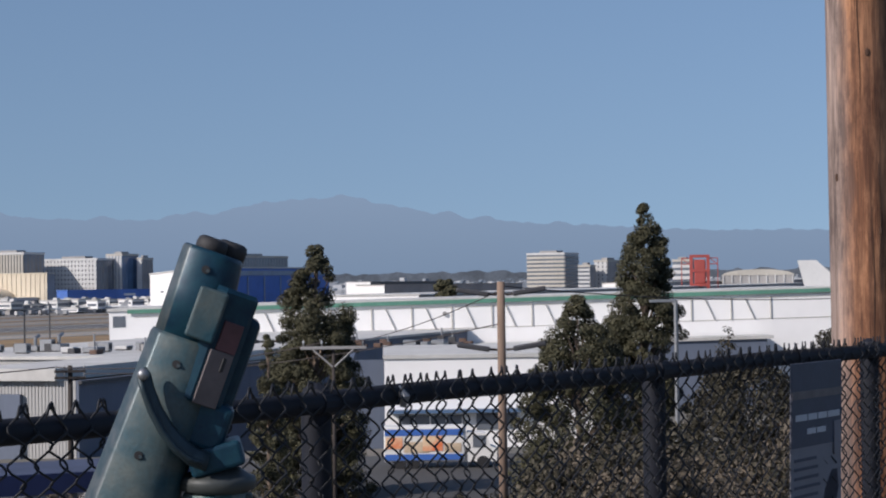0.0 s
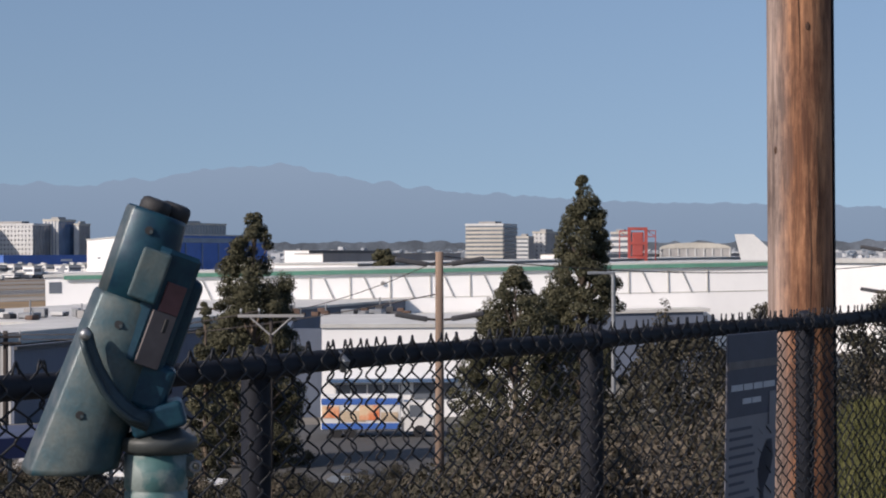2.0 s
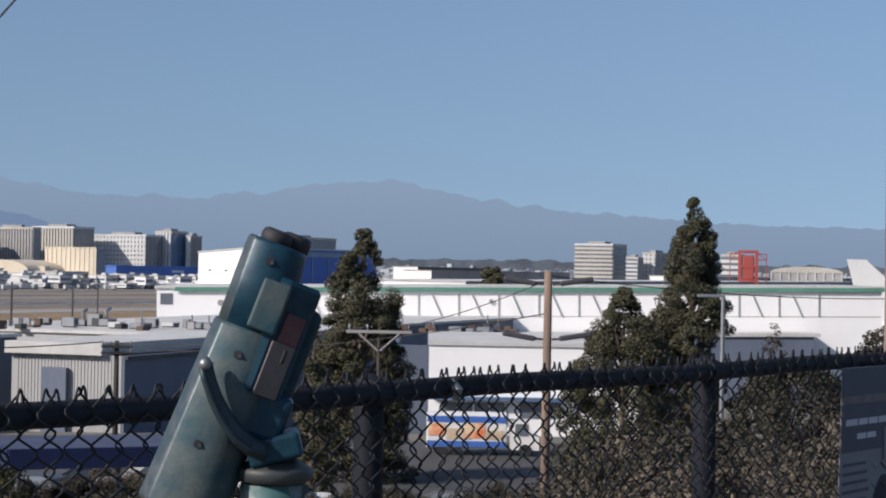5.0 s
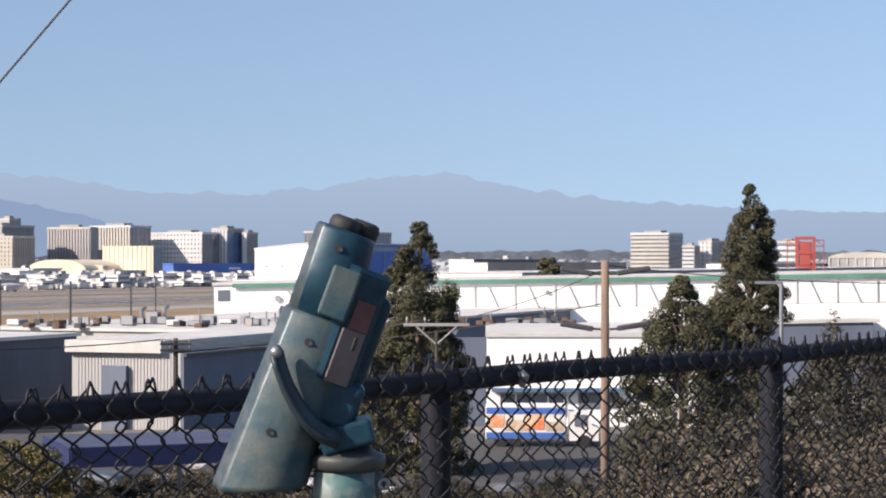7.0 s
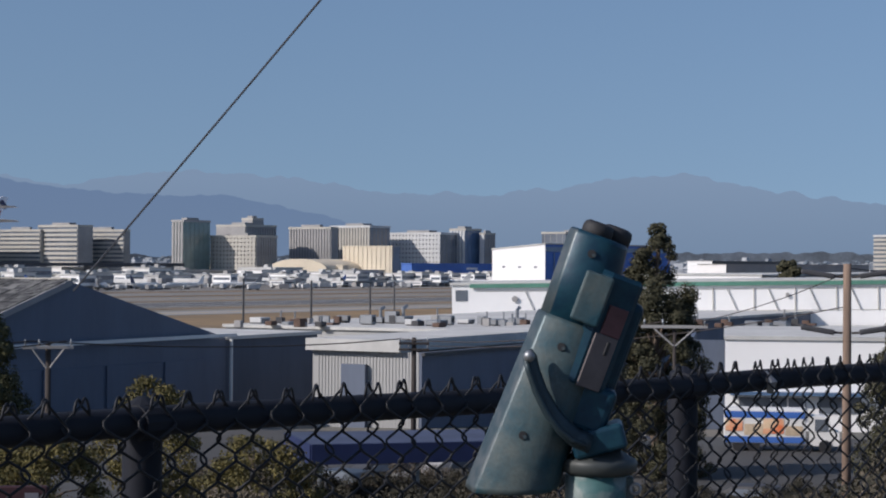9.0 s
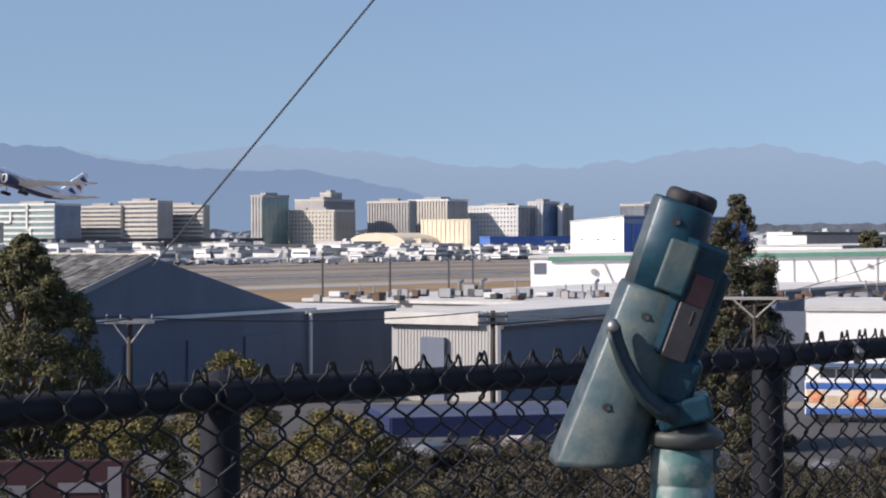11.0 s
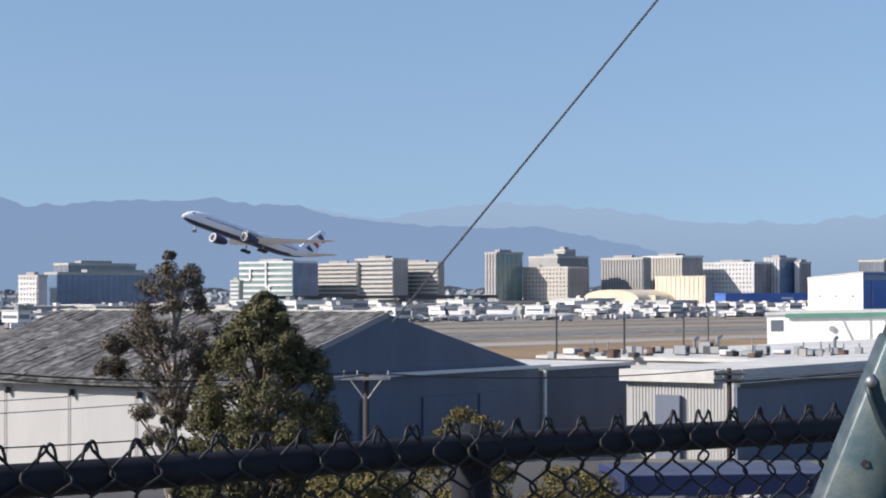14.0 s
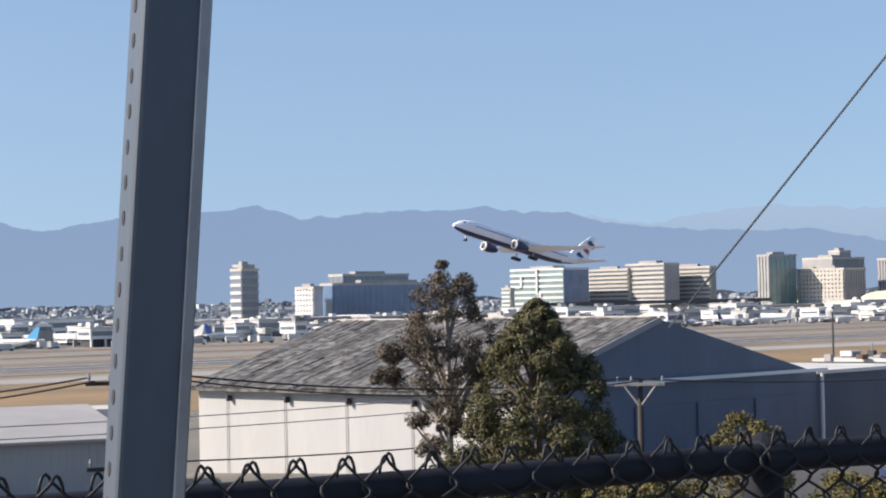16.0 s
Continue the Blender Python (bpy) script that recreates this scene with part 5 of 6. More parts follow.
tree("broad dark conifer with clumped foliage", 7.6, 105, -0.36, ((0.12, 3.5), (0.5, 3.6), (0.726, 3.2), (0.81, 2.5), (0.876, 1.65), (0.944, 0.85), (1.0, 0.2)), 0.66, 300, 0.08, L_PINE, M_BARK, 33, girth=1.1, count=520, base=FIELD)
tree("small dark conifer half hidden by a larger one", -1.35, 100, -1.35, ((0.1, 1.5), (0.6, 1.3), (0.85, 0.8), (1.0, 0.15)), 0.5, 200, 0.08, L_PINE, M_BARK, 34, count=130, base=FIELD)
tree("open eucalyptus with pale limbs", -22.95, 78, 1.22, ((0.68, 0.4), (0.74, 1.2), (0.78, 1.7), (0.82, 2.1), (0.87, 2.0), (0.914, 1.6), (0.957, 1.2), (1.0, 0.35)), 0.44, 190, 0.06, L_EUC, M_BARK_PALE, 35, girth=1.0, count=112, base=FIELD, gaps=0.8, boughs=((-2.6, 0.785, 0.28, 14), (-2.2, 0.83, 0.3, 12), (-1.1, 0.71, 0.25, 7), (-0.85, 0.665, 0.28, 8), (-0.4, 0.60, 0.3, 6), (1.3, 0.80, 0.35, 10)))
tree("dense olive-green tree with rounded clumps", -20.4, 74, 0.08, ((0.2, 3.5), (0.55, 3.7), (0.74, 3.4), (0.81, 2.8), (0.86, 2.4), (0.92, 1.6), (0.962, 0.95), (1.0, 0.25)), 0.5, 260, 0.062, L_OLIVE, M_BARK, 36, girth=1.02, count=900, base=FIELD)
tree("small yellowing street tree below the hill", -14.6, 62, -3.3, ((0.3, 1.2), (0.7, 1.7), (0.9, 1.2), (1.0, 0.3)), 0.4, 130, 0.06, L_GOLD, M_BARK, 37, count=110, gaps=0.3)
tree("small yellowing street tree below the hill", -11.6, 58, -5.0, ((0.3, 1.4), (0.7, 2.0), (0.9, 1.4), (1.0, 0.3)), 0.4, 130, 0.06, L_GOLD, M_BARK, 38, count=130, gaps=0.3)
tree("small yellowing street tree below the hill", -17.6, 50, -4.9, ((0.3, 1.4), (0.7, 1.8), (0.9, 1.3), (1.0, 0.3)), 0.4, 130, 0.055, L_GOLD, M_BARK, 39, count=130, gaps=0.3)
tree("far fan palm with a ragged head", 3.75, 560, 0.12, ((0.72, 2.2), (0.86, 3.6), (1.0, 1.6)), 1.3, 60, 0.65, L_PINE, M_BARK, 40, count=36, base=FIELD)
tree("dark rounded tree behind the fence", 18.9, 95, -0.85, ((0.1, 3.6), (0.6, 4.0), (0.9, 2.2), (1.0, 0.8)), 0.7, 210, 0.09, L_BUSH, M_BARK, 41, count=260)
tree("dark rounded tree behind the fence", 15.2, 110, -0.95, ((0.1, 2.6), (0.6, 3.0), (0.9, 1.7), (1.0, 0.6)), 0.7, 210, 0.09, L_BUSH, M_BARK, 42, count=170)
tree("dark rounded tree behind the fence", 12.6, 80, -2.3, ((0.1, 3.8), (0.6, 4.2), (0.9, 2.4), (1.0, 0.8)), 0.7, 210, 0.085, L_BUSH, M_BARK, 43, count=280)
tree("thin twiggy tree before the warehouse", 11.9, 130, -1.3, ((0.5, 0.5), (0.8, 0.9), (1.0, 0.3)), 0.4, 40, 0.09, L_BUSH, M_BARK, 44, count=24)

# shrubs on the bank
bush_meshes = []
for s, mat_ in ((51, L_BUSH), (52, L_OLIVE), (53, L_EUC), (54, L_GOLD)):
    rg = random.Random(s)
    cl = []
    for i in range(28):
        a, q = rg.uniform(0, math.tau), math.sqrt(rg.random())
        cl.append((Vector((q * math.cos(a) * 1.5, q * math.sin(a) * 1.5, 0.35 + 1.5 * rg.random() * (1.15 - 0.6 * q))), rg.uniform(0.3, 0.55)))
    bush_meshes.append(leaves_mesh("bush_crown", cl, 300, 0.042, mat_, s))
bm = bmesh.new()
for k in range(7):
    a = k * math.tau / 7
    tube(bm, [(0, 0, -0.3), (0.35 * math.cos(a), 0.35 * math.sin(a), 0.5), (0.9 * math.cos(a), 0.9 * math.sin(a), 1.3)], [0.06, 0.045, 0.02], 5)
stem_mesh = mesh_of("woody_base", bm, M_BARK)
rng = random.Random(61)


def bush(az, d, size, k):
    """No shrub on the bank stands higher than the slope of view over the yards leaves free."""
    p = pol(az, d)
    crest = float(np.interp(az, (-38, -22, -18, -6, -4.5, 7.0, 8.2, 10, 15.5, 17, 22), (-5.6, -5.6, -5.2, -5.3, -5.6, -5.9, -4.0, -3.1, -2.7, -1.9, -1.6)))
    size = min(size, (high(crest - rng.uniform(0, 0.9), d) - ground_level(p.x, p.y)) / 2.5)
    if size < 0.3:
        return
    t = thing("bush", ("dark leafy shrub on the bank", "olive-green shrub on the bank", "dry brownish shrub on the bank", "yellowing shrub on the bank")[k], "bush", "shrubs on the bank", m=Matrix.Translation((p.x, p.y, ground_level(p.x, p.y))) @ pose(0, 0, 0, 0, 0, rng.uniform(0, 360)) @ Matrix.Diagonal((size, size, size * rng.uniform(0.9, 1.3), 1)))
    shared("crown", bush_meshes[k], t)
    shared("woody_base", stem_mesh, t)


for i in range(80):
    az = rng.uniform(7.8, 16.5)
    bush(az, rng.uniform(36, 82), rng.uniform(1.3, 3.0), rng.choice((0, 0, 2, 2)))
for i in range(28):
    az = rng.uniform(14.5, 22)
    bush(az, rng.uniform(38, 80), rng.uniform(1.2, 2.6), rng.choice((0, 0, 2)))
for i in range(48):
    az = rng.uniform(-38, -8.5)
    bush(az, rng.uniform(45, 80), rng.uniform(0.9, 1.7), rng.choice((0, 1, 2, 2, 3)))
for i in range(24):
    az = rng.uniform(-13, 7.5)
    bush(az, rng.uniform(50, 84), rng.uniform(0.8, 1.6), rng.choice((0, 0, 1, 2)))
for i in range(60):
    az = rng.uniform(-13.5, -5.0)
    bush(az, rng.uniform(80, 98), rng.uniform(1.1, 1.9), rng.choice((0, 0, 0, 2)))
for i in range(70):
    az = rng.uniform(-5, 7.8)
    bush(az, rng.uniform(76, 97), rng.uniform(1.2, 2.2), rng.choice((0, 0, 0, 2)))
# grass on the brow behind the fence
rg = np.random.default_rng(77)
k = 26000
az, dd = np.radians(rg.uniform(15.5, 24, k)), 8.9 + 12.0 * rg.uniform(0, 1, k) ** 0.8
x, y = dd * np.sin(az), dd * np.cos(az)
z = np.array([ground_level(a, b) for a, b in zip(x, y)])
hgt, lean, turn = rg.uniform(0.07, 0.24, k), rg.normal(0, 0.07, (k, 2)), rg.uniform(0, np.pi, k)
w = 0.011
p = np.stack([np.stack([x - w * np.cos(turn), y - w * np.sin(turn), z - 0.02], 1), np.stack([x + w * np.cos(turn), y + w * np.sin(turn), z - 0.02], 1), np.stack([x + lean[:, 0], y + lean[:, 1], z + hgt], 1)], 1).reshape(-1, 3)
me = bpy.data.meshes.new("grass")
me.from_pydata(p.tolist(), [], np.arange(3 * k).reshape(-1, 3).tolist())
me.materials.append(L_GRASS)
tagged(new("grass", me), "yellow-green grass on the brow of the hill", "grass", kind="stuff")


# ---- vehicles on the road and in the yard ----
def car(az, d, turn, paint, label, van=False):
    p = pol(az, d)
    t = thing("parked_van" if van else "parked_car", label, "van" if van else "car", "parked cars", m=Matrix.Translation((p.x, p.y, ground_level(p.x, p.y) + 0.1)) @ pose(0, 0, 0, 0, 0, turn))
    hgt = 2.1 if van else 1.45
    side = [(-2.25, 0.35), (-2.25, 0.8), (-2.1, 0.95), (-1.6, hgt * 0.96), (-0.9, hgt), (0.45, hgt), (1.15, 1.0 if not van else 1.25), (2.1, 0.82), (2.25, 0.6), (2.25, 0.35)]
    bm = bmesh.new()
    loft(bm, [[(x, y * (0.86 if z > 1 else 1), z) for x, z in side] for y in (-0.88, 0.88)])
    bmesh.ops.bevel(bm, geom=bm.edges[:], offset=0.06, segments=1, affect="EDGES")
    b = part("body", bm, paint, t)
    for sy in (-1, 1):
        bm = bmesh.new()
        loft(bm, [[(-1.45, sy * y, 0.98), (-1.15, sy * (y - 0.05), hgt - 0.14), (0.3, sy * (y - 0.05), hgt - 0.14), (0.85, sy * y, 0.98)] for y in (0.80, 0.895)])
        part("side_window", bm, M_GLASS, b)
        for x in (-1.4, 1.4):
            bm = bmesh.new()
            tube(bm, [(x, sy * 0.68, 0.33), (x, sy * 0.92, 0.33)], 0.33, 14)
            w = part("wheel", bm, M_RUBBER, t)
            bm = bmesh.new()
            tube(bm, [(x, sy * 0.90, 0.33), (x, sy * 0.935, 0.33)], 0.2, 10)
            part("rim", bm, M_STEEL, w)
    bm = bmesh.new()
    box(bm, 2.2, 2.27, -0.8, -0.45, 0.58, 0.74)
    part("headlight", bm, M_STEEL, b)
    bm = bmesh.new()
    box(bm, 2.2, 2.27, 0.45, 0.8, 0.58, 0.74)
    part("headlight", bm, M_STEEL, b)
    return t


CAR_PAINTS = (M_WHITE, M_DARK, M_POST, M_DARK, M_GREY, M_GREY)
rng = random.Random(71)
for i, (az, d) in enumerate(((-3.9, 96), (-3.1, 110), (-9.2, 100), (-8.1, 104), (-7.2, 98), (-5.7, 106), (-1.6, 92), (-0.6, 120), (6.4, 100), (2.6, 95), (13.5, 160), (19.0, 150), (20.5, 150), (-10.4, 96), (11.6, 128), (12.8, 140))):
    k = i % 6
    car(az, d, rng.uniform(150, 210), CAR_PAINTS[k], ("white parked car below the hill", "black parked car below the hill", "dull grey-blue parked car below the hill", "black parked car below the hill", "grey parked car below the hill", "grey parked van below the hill")[k], k == 5)

# delivery truck with a coloured box
TD = 128.0
t = thing("delivery_truck", "white box truck with orange and blue panels", "truck", m=facing(3.2, TD, ground_level(pol(3.2, TD).x, pol(3.2, TD).y)))
M_ORANGE = surface("orange_print", (0.72, 0.18, 0.06), 0.5, 0, 0.2, 0.8, 5, 0.0, second=(0.75, 0.55, 0.35), amount=0.3)
M_SAND = surface("sand_print", (0.66, 0.52, 0.36), 0.5, 0, 0.3, 1.2, 5, 0.0)
bm = bmesh.new()
soft_box(bm, -2.8, 2.4, 0, 2.3, 0.55, 2.75, 0.05, 1)
b = part("cargo_box", bm, M_WHITE, t)
for x0, x1, z0, z1, mt in ((-2.75, 2.3, 2.2, 2.6, M_BLUE), (-2.75, 2.3, 0.62, 1.0, M_BLUE), (-2.7, -1.6, 1.35, 2.1, M_ORANGE), (-1.5, 0.1, 1.1, 1.8, M_SAND), (-0.3, 1.0, 1.2, 2.15, M_ORANGE), (1.1, 2.2, 1.1, 1.7, M_SAND)):
    bm = bmesh.new()
    box(bm, x0, x1, -0.035 - 0.004 * (mt is M_ORANGE), -0.003, z0, z1)
    part("print_panel", bm, mt, b)
bm = bmesh.new()
loft(bm, [[(2.6, y, 0.45), (4.5, y, 0.45), (4.5, y, 1.3), (4.1, y, 1.45), (3.8, y, 2.3), (2.6, y, 2.35)] for y in (0.15, 2.15)])
c = part("cab", bm, M_WHITE, t)
bm = bmesh.new()
box(bm, 2.95, 3.75, 0.1, 0.148, 1.4, 2.15)
part("side_window", bm, M_GLASS, c)
for x in (-1.8, -0.9, 3.6):
    bm = bmesh.new()
    tube(bm, [(x, 0.05, 0.42), (x, 2.2, 0.42)], 0.42, 14)
    part("wheel", bm, M_RUBBER, t)
# blue-edged canopy by the parking
p = pol(-8.2, 92)
t = thing("canopy", "long canopy with a dark blue fascia and grey-blue roof", "canopy", m=frame_at(pol(-9.9, 84, ground_level(pol(-9.9, 84).x, pol(-9.9, 84).y)), (0.93, 0.36, 0)))
zc = high(-5.1, 88) - ground_level(pol(-9.9, 84).x, pol(-9.9, 84).y)
bm = bmesh.new()
box(bm, 0, 9.5, 0, 6, zc, zc + 0.12)
part("roof", bm, surface("blue_grey_roofing", (0.055, 0.07, 0.125), 0.8, 0, 0.25, 0.6, 8, 0.05), t)
bm = bmesh.new()
box(bm, -0.05, 9.6, -0.12, -0.003, zc - 0.75, zc + 0.1)
part("fascia", bm, M_CANOPY_BLUE, t)
bm = bmesh.new()
box(bm, -0.12, -0.003, 0, 6, zc - 0.75, zc + 0.1)
part("fascia", bm, M_CANOPY_BLUE, t)
for x in (0.4, 4.7, 9.1):
    bm = bmesh.new()
    tube(bm, [(x, 0.4, -0.5), (x, 0.4, zc)], 0.1, 8)
    part("column", bm, M_STEEL, t)
# dark red board below the hill
p = pol(-20.6, 45)
g = ground_level(p.x, p.y)
t = thing("signboard", "dark red signboard with pale emblem bars on posts", "sign", m=facing(-20.6, 45, g) @ pose(0, 0, 0, 0, 0, -8))
zb = high(-6.35, 45) - g
bm = bmesh.new()
soft_box(bm, -2.3, 2.5, 0, 0.18, zb - 1.5, zb, 0.03, 1)
bd = part("board", bm, M_MAROON, t)
for x0, x1, z0, z1 in ((-0.4, 0.2, 0.55, 0.95), (0.9, 1.9, 0.5, 0.72), (2.0, 2.3, 0.15, 1.1), (-1.7, -1.2, 0.6, 1.2)):
    bm = bmesh.new()
    box(bm, x0, x1, -0.03, -0.003, zb - z1, zb - z0)
    part("emblem_bar", bm, M_SIGN, bd)
for x in (-1.9, 2.1):
    bm = bmesh.new()
    tube(bm, [(x, 0.25, -0.5), (x, 0.25, zb - 0.1)], 0.08, 8)
    part("post", bm, M_DARK, t)

# ---- chain-link fence ----
# the fence line: nearest point and direction
FN, FDIR = pol(-52.5, 2.55), Vector((math.sin(radians(37.5)), math.cos(radians(37.5)), 0))
RAIL = EYE - 0.262
t = thing("chain_link_fence", "black vinyl chain-link fence with a pipe top rail", "fence", m=frame_at(FN, FDIR))   # x along the fence, y towards the field
S0, S1 = -0.25, 10.3
bm = bmesh.new()
tube(bm, [(S0 + (S1 - S0) * i / 40, 0.026 + 0.002 * math.sin(i * 1.7), RAIL + 0.003 * math.sin(i * 0.9)) for i in range(41)], 0.025, 14)
part("top_rail", bm, M_RAIL, t, smooth=True)
for i, s in enumerate((0.45, 1.98, 3.45, 5.02, 6.64, 8.3, 10.0)):
    bm = bmesh.new()
    tube(bm, [(s, 0.045, -0.3), (s, 0.045, RAIL - 0.03), (s, 0.045, RAIL + 0.01)], [0.033, 0.033, 0.033], 14)
    ps = part("post", bm, M_RAIL, t, smooth=True)
    bm = bmesh.new()
    tube(bm, [(s - 0.025, 0.026, RAIL), (s + 0.025, 0.026, RAIL)], 0.030, 14)
    part("rail_collar", bm, M_RAIL, ps)
    bm = bmesh.new()
    tube(bm, [(s, 0.045, RAIL + 0.01), (s, 0.045, RAIL + 0.03), (s, 0.045, RAIL + 0.042)], [0.033, 0.028, 0.008], 12)
    part("post_cap", bm, M_RAIL, ps)
# bright band on the rail
bm = bmesh.new()
tube(bm, [(3.72, 0.02, RAIL + 0.016), (3.723, 0.0, RAIL - 0.004), (3.725, 0.006, RAIL - 0.025)], [0.012, 0.014, 0.008], 8)
part("tie_clip", bm, M_STEEL, t, "bright metal rail clip")
PICK, PITCH = 0.0352, 0.066


def picket(mirror):
    top, pts = RAIL + 0.034, []
    z, k = top, 0
    sx = -1 if mirror else 1
    # knuckle: the end bent over its neighbour, its tail hanging outside
    side = -1 if mirror else 1
    for x, y, up in ((0.0168, 0.0050, -0.0105), (0.0160, 0.0058, -0.003), (0.0142, 0.0058, 0.005), (0.0108, 0.0050, 0.0120), (0.0060, 0.0030, 0.0145), (0.0014, 0.0005, 0.0112), (-0.0034, -0.0020, 0.004)):
        pts.append((sx * (PICK * 0.5 + x), side * y, top + up))
    z, k = top - PITCH / 2, 1
    while z > 0.05:
        s = sx if k % 2 == 0 else -sx
        e = PICK * 0.5 + 0.0035
        pts.append((s * e * 0.86, -0.004 * (1 if k % 2 == 0 else -1), z + PITCH * 0.10))
        pts.append((s * e, 0.0, z))
        pts.append((s * e * 0.86, 0.004 * (1 if k % 2 == 0 else -1), z - PITCH * 0.10))
        z -= PITCH / 2
        k += 1
    bm = bmesh.new()
    tube(bm, pts, 0.0025, 5)
    return mesh_of("wire", bm, M_FENCE, True)


pa, pb = picket(False), picket(True)
s, i = S0 + 0.02, 0
rng = random.Random(81)
while s < S1:
    ob = shared("wire", pb if i % 2 else pa, t, pose(s, 0.0, rng.uniform(-0.002, 0.002), rng.uniform(-0.5, 0.5), 0, 0))
    s += PICK
    i += 1

# notice on the fence
t = thing("fence_sign", "grey notice board with dark header wired to the fence", "sign", m=frame_at(FN, FDIR) @ pose(5.83, -0.012, RAIL - 0.015, 1.0, 0, 0))
bm = bmesh.new()
soft_box(bm, 0, 0.41, -0.004, 0.0, -0.75, 0, 0.0015, 1)
bd = part("board", bm, M_SIGN, t)
bm = bmesh.new()
box(bm, 0.004, 0.406, -0.0065, -0.0042, -0.27, -0.002)
part("header", bm, M_SIGN_DARK, bd)
M_SIGN_TEXT = surface("pale_print", (0.42, 0.43, 0.46), 0.6, 0, 0.1, 4, 8, 0.0)
for x0, x1, z0, z1 in ((0.03, 0.12, -0.185, -0.165), (0.13, 0.20, -0.185, -0.165), (0.21, 0.28, -0.185, -0.165), (0.29, 0.385, -0.185, -0.165), (0.12, 0.19, -0.23, -0.212), (0.20, 0.27, -0.23, -0.212)):
    bm = bmesh.new()
    box(bm, x0, x1, -0.0085, -0.0067, z0, z1)
    part("writing_bar", bm, M_SIGN_TEXT, bd, "pale unreadable writing")
bm = bmesh.new()
box(bm, 0.004, 0.406, -0.0085, -0.0067, -0.115, -0.09)
part("header_band", bm, M_PLATE, bd)
bm = bmesh.new()   # printed dark figure beside the text
loft(bm, [[(0.265 + 0.09 * f - w, y, z), (0.265 + 0.09 * f + w, y, z)] for y in (-0.0060,) for f, w, z in ((0.35, 0.012, -0.66), (0.3, 0.016, -0.52), (0.5, 0.05, -0.47), (0.7, 0.055, -0.42), (0.95, 0.02, -0.36))], closed=False)
bmesh.ops.solidify(bm, geom=bm.faces[:], thickness=0.0012)
part("printed_figure", bm, M_SIGN_DARK, bd)
rng = random.Random(5)
for k in range(15):
    bm = bmesh.new()
    box(bm, 0.025, 0.025 + rng.uniform(0.12, 0.21), -0.0060, -0.0042, -0.315 - k * 0.029, -0.305 - k * 0.029)
    part("writing_bar", bm, M_SIGN_DARK, bd)
bm = bmesh.new()
box(bm, 0.34, 0.395, -0.0090, -0.0068, -0.31, -0.20)
part("label", bm, M_SIGN, bd)

# ---- big wooden pole behind the fence ----
def pole_wood():
    """Reddish heartwood in long splinters, greyed on the weather side, with dark creosote stains."""
    m = surface("weathered_pole_wood", (0.49, 0.24, 0.12), 0.88, 0, 0.75, 20.0, 5, 1.0, second=(0.23, 0.11, 0.06), amount=0.55, stretch=(2.4, 2.4, 0.10))
    nt, ns = m.node_tree, m.node_tree.nodes
    bsdf = ns["Principled BSDF"]
    base = bsdf.inputs["Base Color"].links[0].from_socket
    co, mp, stain, ramp = ns.new("ShaderNodeTexCoord"), ns.new("ShaderNodeMapping"), ns.new("ShaderNodeTexNoise"), ns.new("ShaderNodeValToRGB")
    mp.inputs["Scale"].default_value = (5, 5, 1.1)
    stain.inputs["Scale"].default_value, stain.inputs["Detail"].default_value, stain.inputs["Roughness"].default_value = 1.3, 8, 0.75
    ramp.color_ramp.elements[0].position, ramp.color_ramp.elements[1].position = 0.44, 0.56
    ramp.color_ramp.elements[0].color, ramp.color_ramp.elements[1].color = (0.45, 0.39, 0.37, 1), (1, 1, 1, 1)
    dark = ns.new("ShaderNodeMix")
    dark.data_type, dark.blend_type = "RGBA", "MULTIPLY"
    dark.inputs["Factor"].default_value = 1.0
    nt.links.new(co.outputs["Object"], mp.inputs["Vector"])
    nt.links.new(mp.outputs[0], stain.inputs["Vector"])
    nt.links.new(stain.outputs["Fac"], ramp.inputs["Fac"])
    nt.links.new(base, dark.inputs["A"])
    nt.links.new(ramp.outputs[0], dark.inputs["B"])
    sep, add, span, grey = ns.new("ShaderNodeSeparateXYZ"), ns.new("ShaderNodeMath"), ns.new("ShaderNodeMapRange"), ns.new("ShaderNodeMix")
    add.operation, add.inputs[1].default_value = "MULTIPLY_ADD", 0.16
    span.inputs["From Min"].default_value, span.inputs["From Max"].default_value = -0.005, 0.05
    grey.data_type = "RGBA"
    sat = ns.new("ShaderNodeHueSaturation")
    sat.inputs["Saturation"].default_value, sat.inputs["Value"].default_value = 0.5, 0.8
    nt.links.new(co.outputs["Object"], sep.inputs[0])
    nt.links.new(stain.outputs["Fac"], add.inputs[0])
    nt.links.new(sep.outputs["X"], add.inputs[2])
    nt.links.new(add.outputs[0], span.inputs["Value"])
    nt.links.new(dark.outputs["Result"], sat.inputs["Color"])
    nt.links.new(sat.outputs[0], grey.inputs["A"])
    nt.links.new(dark.outputs["Result"], grey.inputs["B"])
    nt.links.new(span.outputs[0], grey.inputs["Factor"])
    nt.links.new(grey.outputs["Result"], bsdf.inputs["Base Color"])
    return m


